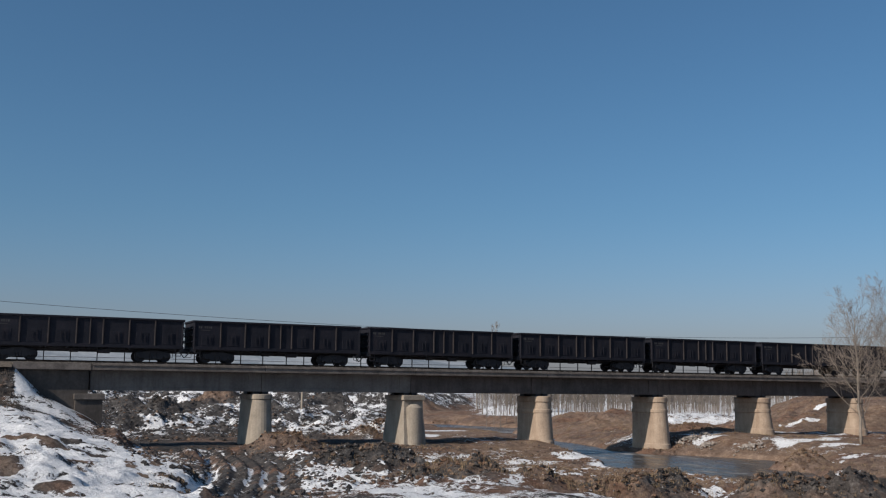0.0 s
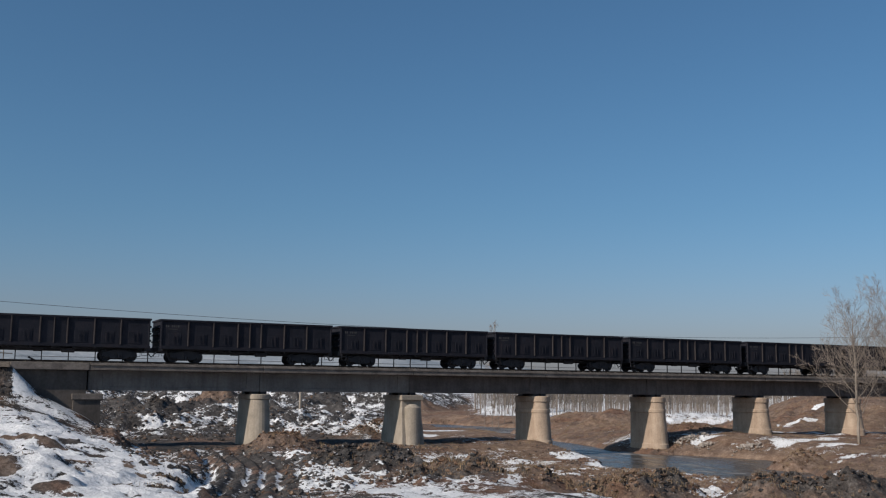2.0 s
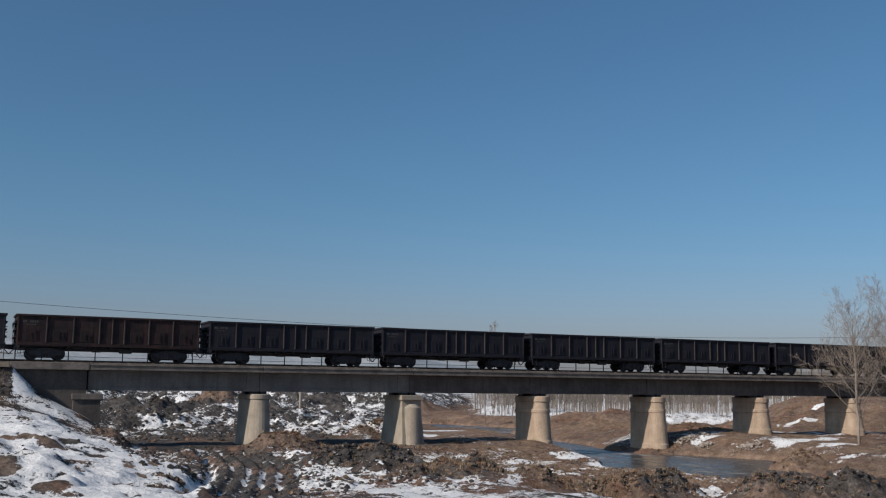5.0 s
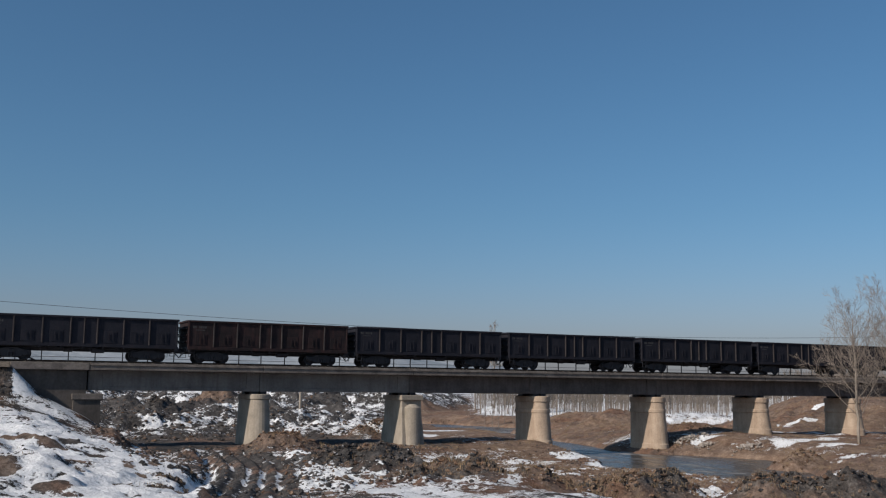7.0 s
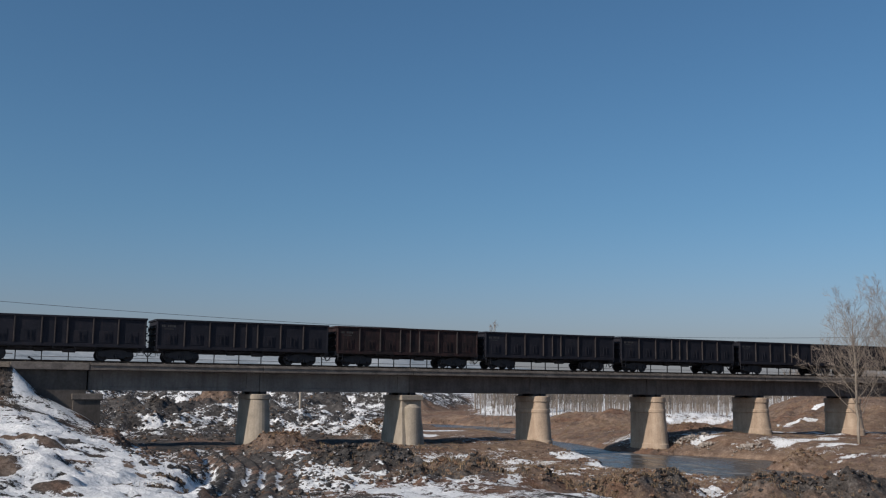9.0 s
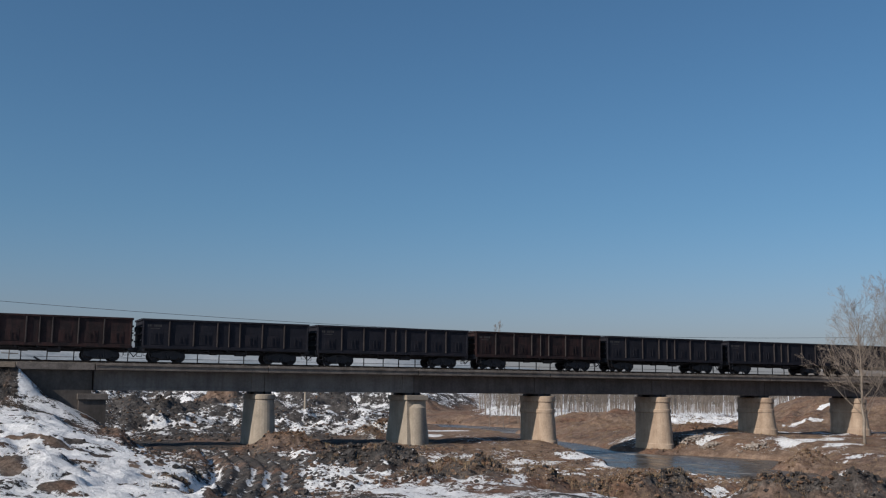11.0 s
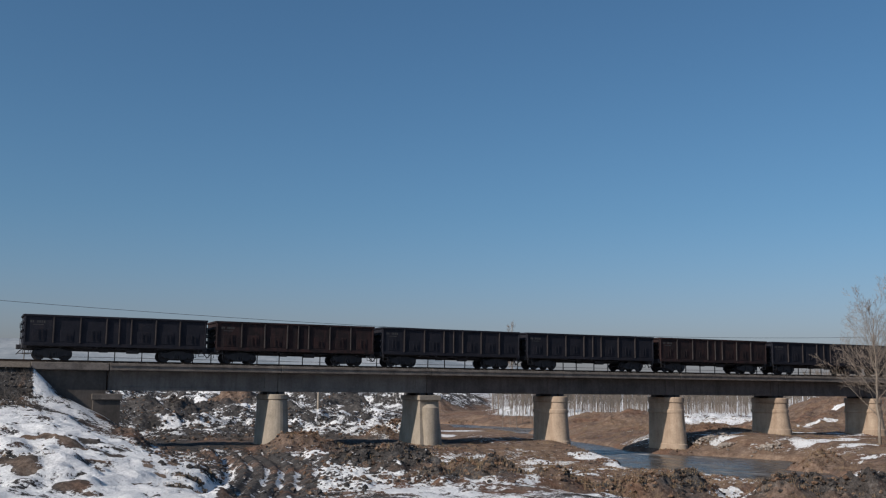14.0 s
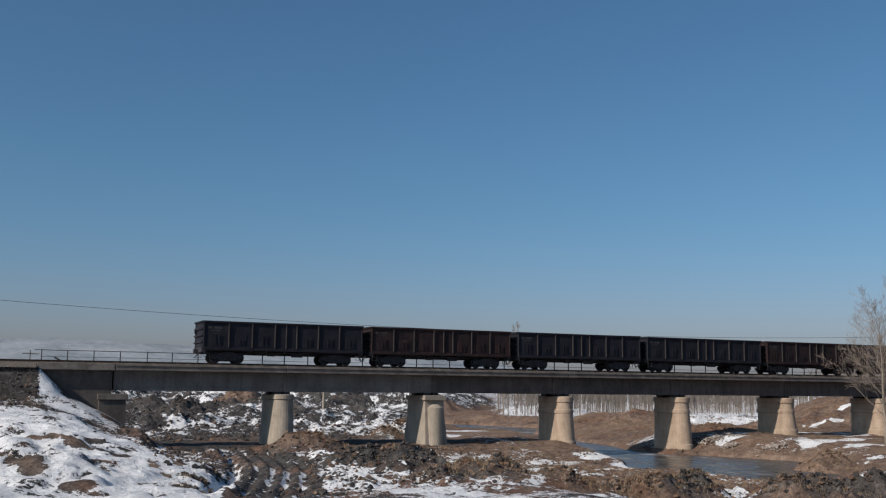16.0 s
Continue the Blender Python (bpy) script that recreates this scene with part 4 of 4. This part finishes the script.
def train_at(t):
    """Smooth place of the train at t seconds, by Hermite pieces."""
    k = max(i for i in range(len(S_KEYS) - 1) if S_KEYS[i][0] <= t or i == 0)
    slope = lambda i: (S_KEYS[min(i + 1, len(S_KEYS) - 1)][1] - S_KEYS[max(i - 1, 0)][1]) / (S_KEYS[min(i + 1, len(S_KEYS) - 1)][0] - S_KEYS[max(i - 1, 0)][0])
    (t0, s0), (t1, s1) = S_KEYS[k], S_KEYS[k + 1]
    h = t1 - t0
    u = (t - t0) / h
    return s0 * (1 + 2 * u) * (1 - u) ** 2 + s1 * u * u * (3 - 2 * u) + h * (slope(k) * u * (1 - u) ** 2 + slope(k + 1) * u * u * (u - 1))


ORDER = "sssLsLLLLLsLLL"   # from the last wagon forwards: short or long
RUSTY = {1, 4}
WAGONS = []
BLACK_LABEL = "sooty black open-top steel coal wagon rolling on the bridge"
RUST_LABEL = "rust-brown open-top steel coal wagon rolling on the bridge"
templates = {}
offset, prev = 0.0, None
for k, c in enumerate(ORDER):
    kind = SHORT if c == "s" else LONG
    if prev is not None:
        offset += prev[1] / 2 + kind[1] / 2
    else:
        offset = kind[0] / 2
    prev = kind
    key = (kind, k in RUSTY)
    if key not in templates:
        templates[key] = build_wagon(kind, "paint_rust" if k in RUSTY else "paint_black", RUST_LABEL if k in RUSTY else BLACK_LABEL, 0)
        wg = templates[key]
    else:
        wg = copy_thing(templates[key], pose(0, TRACK_Y, RAIL_Z))
    WAGONS.append((wg, offset, kind))


# ================= wires and poles =================
def wire_z(x):
    return 10.84 + 0.0033 * x + 0.00047 * (x - 52) ** 2


def utility_pole(x, y, base, top, arm=True):
    p = empty("utility_pole", pose(x, y, base), label="grey wooden utility pole with a crossarm", category="utility pole", group="line poles")
    part("pole", Shape().tube([(0, 0, -0.6), (0, 0, top - base)], [0.14, 0.09], 10), "wood", p)
    if arm:
        part("crossarm", Shape().box(-0.06, 0.06, -0.8, 0.8, top - base - 0.55, top - base - 0.43), "wood", p, bevel=0.01)
        for q in (-0.65, 0.65):
            part("insulator", Shape().disc([(0, 0.05), (0.12, 0.05), (0.16, 0.03)], "z", 8, (0, q, top - base - 0.43)), "concrete_grey", p)
    return p


for x in (-9, 113):
    z = wire_z(x)
    utility_pole(x, 86.0, level(x, 86.0), z + 0.4)
pts = [(x, 86.0 - 0.65, wire_z(x) + 0.13) for x in np.linspace(-9, 113, 60)]
solo("overhead_wire", Shape().tube(pts, 0.017, 5), "wire", label="thin dark overhead wire sagging between poles", category="wire")
solo("marker_post", Shape().tube([(4.07, 84.6, 5.4), (4.07, 84.6, 8.36)], 0.04, 6).tube([(3.52, 84.6, 8.10), (4.72, 84.6, 8.08)], 0.035, 6), "wood",
     label="thin wooden post with a crossbar behind the track", category="post")
zz = level(37.0, 112.7)
solo("concrete_pole", Shape().tube([(37.0, 112.7, zz - 0.5), (37.05, 112.7, zz + 4.6)], [0.14, 0.11], 10), "pier_grey",
     label="slim pale concrete pole standing among dug earth", category="pole")


# ================= trees =================
def grow_tree(height, rng, girth, reach, first=0.22, levels=3, dense=1.0, upright=0.75, thin=0.008):
    """A bare tree: a trunk, limbs that sweep upwards and clouds of twigs. Returns three shapes."""
    trunk, limbs, twigs = Shape(), [], Shape()
    n = 10
    lean = Vector((rng.uniform(-0.03, 0.03), rng.uniform(-0.03, 0.03), 0))
    spine = [Vector((0, 0, -0.3))]
    for i in range(1, n + 1):
        f = i / n
        spine.append(Vector((lean.x * height * f + rng.uniform(-0.07, 0.07), lean.y * height * f + rng.uniform(-0.07, 0.07), height * 0.92 * f)))
    trunk.tube(spine, [girth * (1 - 0.9 * i / n) + 0.012 for i in range(n + 1)], 9)

    def branch(p, d, length, r, level):
        k = 5 if level < 2 else 4
        pts, dirs = [p], [d]
        for i in range(k):
            d = (d + Vector((rng.uniform(-0.06, 0.06), rng.uniform(-0.06, 0.06), rng.uniform(0.04, 0.22) * upright))).normalized()
            pts.append(pts[-1] + d * (length / k))
            dirs.append(d)
        (limbs[-1] if level < 2 else twigs).tube(pts, [max(thin, r * (1 - 0.85 * i / k)) for i in range(k + 1)], 5 if level < 2 else 3)
        if level >= levels:
            return
        for _ in range(round(rng.uniform(6, 8) * dense) if level < 2 else round((5 if level < 3 else 2.1) * dense)):
            f = rng.uniform(0.22, 1.0)
            i = min(k - 1, int(f * k))
            q = pts[i].lerp(pts[i + 1], f * k - i)
            side = dirs[i].cross(Vector((rng.uniform(-1, 1), rng.uniform(-1, 1), rng.uniform(-1, 1)))).normalized()
            branch(q, (dirs[i] * 0.9 + side * rng.uniform(0.45, 0.85)).normalized(), length * rng.uniform(0.36, 0.60) * (1.15 - 0.5 * f), r * 0.45, level + 1)

    count = round(19 * dense)
    for i in range(count):
        f = first + (0.97 - first) * (i + rng.random() * 0.6) / count
        h = f * height * 0.92
        j = min(n - 1, int(f * n))
        p = spine[j].lerp(spine[j + 1], f * n - j)
        q = i * 2.4 + rng.uniform(-0.4, 0.4)
        out = 0.95 - 0.55 * f
        d = Vector((math.cos(q) * out, math.sin(q) * out, 0.75)).normalized()
        limbs.append(Shape())
        branch(p, d, reach * (1.06 - 0.55 * f) * rng.uniform(0.75, 1.1), girth * (0.30 - 0.18 * f), 1)
    return trunk, limbs, twigs


def bare_tree(x, y, height, girth, reach, seed, label, name="bare_tree", z=None, group="bank trees", **more):
    zz = level(x, y) if z is None else z
    t = empty(name, pose(x, y, zz), label=label, category="tree", group=group)
    a, b, c = grow_tree(height, random.Random(seed), girth, reach, **more)
    part("trunk", a, "bark", t, smooth=True)
    for limb in b:
        part("limb", limb, "bark", t, smooth=True)
    part("crown", c, "twig", t, "cloud of fine bare twigs")
    return t


bare_tree(70.35, 63.1, 11.6, 0.13, 6.2, 3, "tall bare poplar with fine grey twigs on the bank", dense=1.2, first=0.17, levels=4, thin=0.005, upright=0.6)
bare_tree(72.1, 60.2, 12.4, 0.145, 6.6, 8, "tall bare poplar with fine grey twigs on the bank", dense=1.2, first=0.17, levels=4, thin=0.005, upright=0.6)
bare_tree(87.5, 158.0, 15.6, 0.16, 3.2, 12, "bare poplar whose top shows above the train", group="far poplars", dense=1.3)
for i, (x, y, h) in enumerate(((81.5, 152.0, 7.5), (84.0, 158.5, 7.0), (86.0, 150.5, 7.0), (90.0, 155.0, 7.2), (92.5, 150.0, 6.8), (95.0, 157.0, 7.4), (97.5, 151.0, 6.6))):
    bare_tree(x, y, h, 0.13, 1.8, 20 + i, "young bare poplar at the edge of a plantation", group="far poplars", dense=0.45, first=0.45)


def plantation():
    """Rows of bare saplings behind the far bank."""
    rng, s, feet = random.Random(9), Shape(), []
    for r in range(17):
        base = 138 + r * 4.2
        x = base * 0.53
        while x < base * 1.12:
            if rng.random() < (x / base - 0.51) * 16:
                feet.append((x + rng.uniform(-0.5, 0.5), base + rng.uniform(-1.0, 1.0) - (x - base * 0.55) * 0.10))
            x += rng.uniform(0.55, 1.25)
    for (px, py), zz in zip(feet, heights(feet)):
        h = rng.uniform(4.2, 5.7)
        s.tube([(px, py, zz - 0.2), (px + rng.uniform(-0.08, 0.08), py, zz + h * 0.5), (px + rng.uniform(-0.15, 0.15), py, zz + h)], [0.055, 0.04, 0.012], 4)
        for _ in range(20):
            f, q, ln = rng.uniform(0.28, 0.95), rng.uniform(0, 6.28), rng.uniform(0.5, 1.3)
            s.tube([(px, py, zz + h * f), (px + math.cos(q) * ln * 0.5, py + math.sin(q) * ln * 0.5, zz + h * f + ln)], [0.024, 0.010], 3)
    solo("sapling_plantation", s, "sapling", label="dense rows of bare poplar saplings standing in snow", category="woodland", kind="stuff")


plantation()


# ================= clutter on the ground =================
def clod(s, x, y, z, r, rng):
    """One lump of broken earth or stone, half sunk."""
    k = len(s.v)
    base = [(1, 0, 0), (0, 1, 0), (-1, 0, 0), (0, -1, 0), (0, 0, 1), (0.6, 0.6, 0.55), (-0.6, 0.55, 0.6), (-0.55, -0.6, 0.5), (0.6, -0.55, 0.6), (0, 0, -1)]
    q, sx, sy, sz = rng.uniform(0, 6.28), rng.uniform(0.8, 1.35), rng.uniform(0.65, 1.1), rng.uniform(0.55, 1.1)
    for a, b, c in base:
        j = rng.uniform(0.6, 1.2) * r
        a, b = a * sx, b * sy
        s.v.append((x + (a * math.cos(q) - b * math.sin(q)) * j, y + (a * math.sin(q) + b * math.cos(q)) * j, z + c * sz * j))
    for f in ((0, 5, 4), (5, 1, 4), (1, 6, 4), (6, 2, 4), (2, 7, 4), (7, 3, 4), (3, 8, 4), (8, 0, 4), (0, 1, 5), (1, 2, 6), (2, 3, 7), (3, 0, 8), (1, 0, 9), (2, 1, 9), (3, 2, 9), (0, 3, 9)):
        s.f.append(tuple(k + i for i in f))


def scatter_clods():
    rng = random.Random(17)
    todo = []
    for cx, cy, r, h, share in HEAPS:
        for _ in range(min(500, int(210 * r))):
            q, d = rng.uniform(0, 6.28), abs(rng.gauss(0, 0.6)) * r
            todo.append((cx + math.cos(q) * d, cy + math.sin(q) * d, rng.random() < share, rng.choice((0.03, 0.04, 0.055, 0.08, 0.16))))
    for _ in range(800):
        cx, cy = rng.uniform(9, 48), rng.uniform(40, 75)
        for _ in range(rng.randint(4, 22)):
            x, y = cx + rng.gauss(0, 0.8), cy + rng.gauss(0, 0.8)
            todo.append((x, y, rng.random() < 1.15 - x / 50, rng.choice((0.03, 0.04, 0.05, 0.07, 0.1, 0.16)) * (1 if x < 30 else 0.8)))
    for _ in range(9000):
        y = rng.uniform(86, 175)
        todo.append((rng.uniform(8, 0.44 * y), y, rng.random() < 0.94, rng.choice((0.06, 0.09, 0.14, 0.22))))
    for _ in range(420):
        todo.append((rng.uniform(-3, 4.2), rng.uniform(70.8, 76.2), True, rng.choice((0.05, 0.08, 0.12, 0.17))))
    for _ in range(160):
        todo.append((rng.uniform(-2, 12), rng.uniform(42, 70), True, rng.choice((0.03, 0.05, 0.09))))
    dark, brown = Shape(), Shape()
    for (x, y, black, r), z in zip(todo, heights([q[:2] for q in todo])):
        u = float(rut_line(x, y))
        if z > 0.2 and not (-0.2 < u < 3.3 and y < 71 and rng.random() < 0.6):
            clod(dark if black else brown, x, y, float(z), r, rng)
    solo("earth_clods", dark, "clod", label="frozen dark clods of dug earth", category="clods", kind="stuff")
    solo("dry_clods", brown, "clod_brown", label="dry brown clods of dug earth", category="clods", kind="stuff")


scatter_clods()


def rubble_heap(cx, cy, spread, count, seed):
    rng = random.Random(seed)
    zz = level(cx, cy)
    heap = empty("rubble_heap", pose(cx, cy, zz), label="heap of broken pale stones by the stream", category="rubble", group="rubble heaps")
    shapes = []
    for _ in range(6):
        s = Shape()
        clod(s, 0, 0, 0, 1, rng)
        me = s.mesh("stone")
        me.materials.append(M["rubble"])
        shapes.append(me)
    polar = [(rng.uniform(0, 6.28), abs(rng.gauss(0, 0.5)) * spread) for _ in range(count)]
    feet = [(cx + math.cos(q) * d, cy + math.sin(q) * d * 0.7) for q, d in polar]
    for (x, y), (q, d), foot in zip(feet, polar, heights(feet)):
        z = float(foot) - zz
        r = rng.choice((0.05, 0.07, 0.09, 0.12, 0.17))
        part("stone", rng.choice(shapes), "rubble", heap, at=pose(x - cx, y - cy, z + r * 0.3 + 0.25 * math.exp(-d), 0, 0, rng.uniform(0, 360)) @ Matrix.Diagonal((r, r, r, 1)))


rubble_heap(63.0, 76.5, 1.8, 170, 4)
rubble_heap(64.2, 69.6, 1.5, 120, 5)
rubble_heap(62.6, 73.6, 1.3, 80, 6)


def boulder(x, y, r, seed):
    rng, s = random.Random(seed), Shape()
    clod(s, 0, 0, 0, r, rng)
    zz = level(x, y)
    solo("boulder", s, "rubble", bevel=0.05, m=pose(x, y, zz + r * 0.25), label="pale weathered boulder on the brown bank", category="rock", group="boulders")


for x, y, r, k in ((66.4, 78.4, 0.6, 1), (65.5, 79.2, 0.3, 2), (49.0, 71.5, 0.22, 3), (44.0, 66.5, 0.2, 4)):
    boulder(x, y, r, k)


def tufts(name, label, mat, spots, seed, height):
    """Thin stems in loose clumps."""
    rng, s = random.Random(seed), Shape()
    for (x, y), z in zip(spots, heights(spots)):
        z = float(z)
        if z < 0.25:
            continue
        for _ in range(7):
            a, b = x + rng.gauss(0, 0.12), y + rng.gauss(0, 0.12)
            h, q, w = height * rng.uniform(0.5, 1.2), rng.uniform(0, 6.28), 0.012
            dx, dy = math.cos(q), math.sin(q)
            k = len(s.v)
            tip = (a + rng.gauss(0, 0.35) * h, b + rng.gauss(0, 0.35) * h, z + h)
            s.v += [(a - dx * w, b - dy * w, z - 0.03), (a + dx * w, b + dy * w, z - 0.03), (a - dy * w, b + dx * w, z - 0.03), tip]
            s.f += [(k, k + 1, k + 3), (k + 1, k + 2, k + 3), (k + 2, k, k + 3)]
    solo(name, s, mat, label=label, category="dry vegetation", kind="stuff")


rng = random.Random(33)
spots = []
for cx, cy, r, h, share in HEAPS:
    spots += [(cx + rng.gauss(0, r * 0.6), cy + rng.gauss(0, r * 0.6)) for _ in range(int(60 * (1.1 - share)))]
spots += [(rng.uniform(24, 75), rng.uniform(40, 78)) for _ in range(1800)]
spots += [(rng.uniform(60, 110), rng.uniform(84, 126)) for _ in range(2200)]
tufts("dry_grass", "straw-coloured dry grass tufts on brown earth", "straw", spots, 6, 0.22)
tufts("tall_weeds", "tall brown dry weeds on the rough mounds", "weed", [(rng.gauss(25, 3.2), rng.gauss(42.5, 2.0)) for _ in range(130)] + [(rng.gauss(44.3, 1.6), rng.gauss(45.6, 1.4)) for _ in range(200)], 8, 0.32)
tufts("embankment_scrub", "dark bare scrub on the embankment slope", "shrub", [(rng.uniform(-8, 4.5), rng.uniform(71.0, 76.2)) for _ in range(420)], 7, 0.40)


def spilled_ballast():
    rng, s = random.Random(71), Shape()
    for _ in range(900):
        x = rng.uniform(4.4, JOINT + 7 * SPAN)
        clod(s, x, NEAR + rng.uniform(-0.06, 0.22), SLAB_TOP + 0.01, rng.choice((0.025, 0.035, 0.05, 0.06)), rng)
    solo("spilled_ballast", s, "ballast", label="loose ballast stones along the kerb of the deck", category="gravel", kind="stuff")


spilled_ballast()


# ================= what moves =================
def motions():
    times = [round(0.1 * k, 1) for k in range(161)]
    coarse = [0, 1, 2, 3, 4, 5, 6, 7, 8, 9, 10, 11, 12, 13, 14, 15, 16]
    for wg, off, kind in WAGONS:
        walk(wg, [(t, pose(train_at(t) + off, TRACK_Y, RAIL_Z)) for t in coarse])
        for ch in wg.children:
            if ch.name.startswith("wheelset"):
                x = ch.location.x
                walk(ch, [(t, pose(x, 0, 0.42, 0, math.degrees((train_at(t) + 80) / 0.42), 0)) for t in times])


motions()
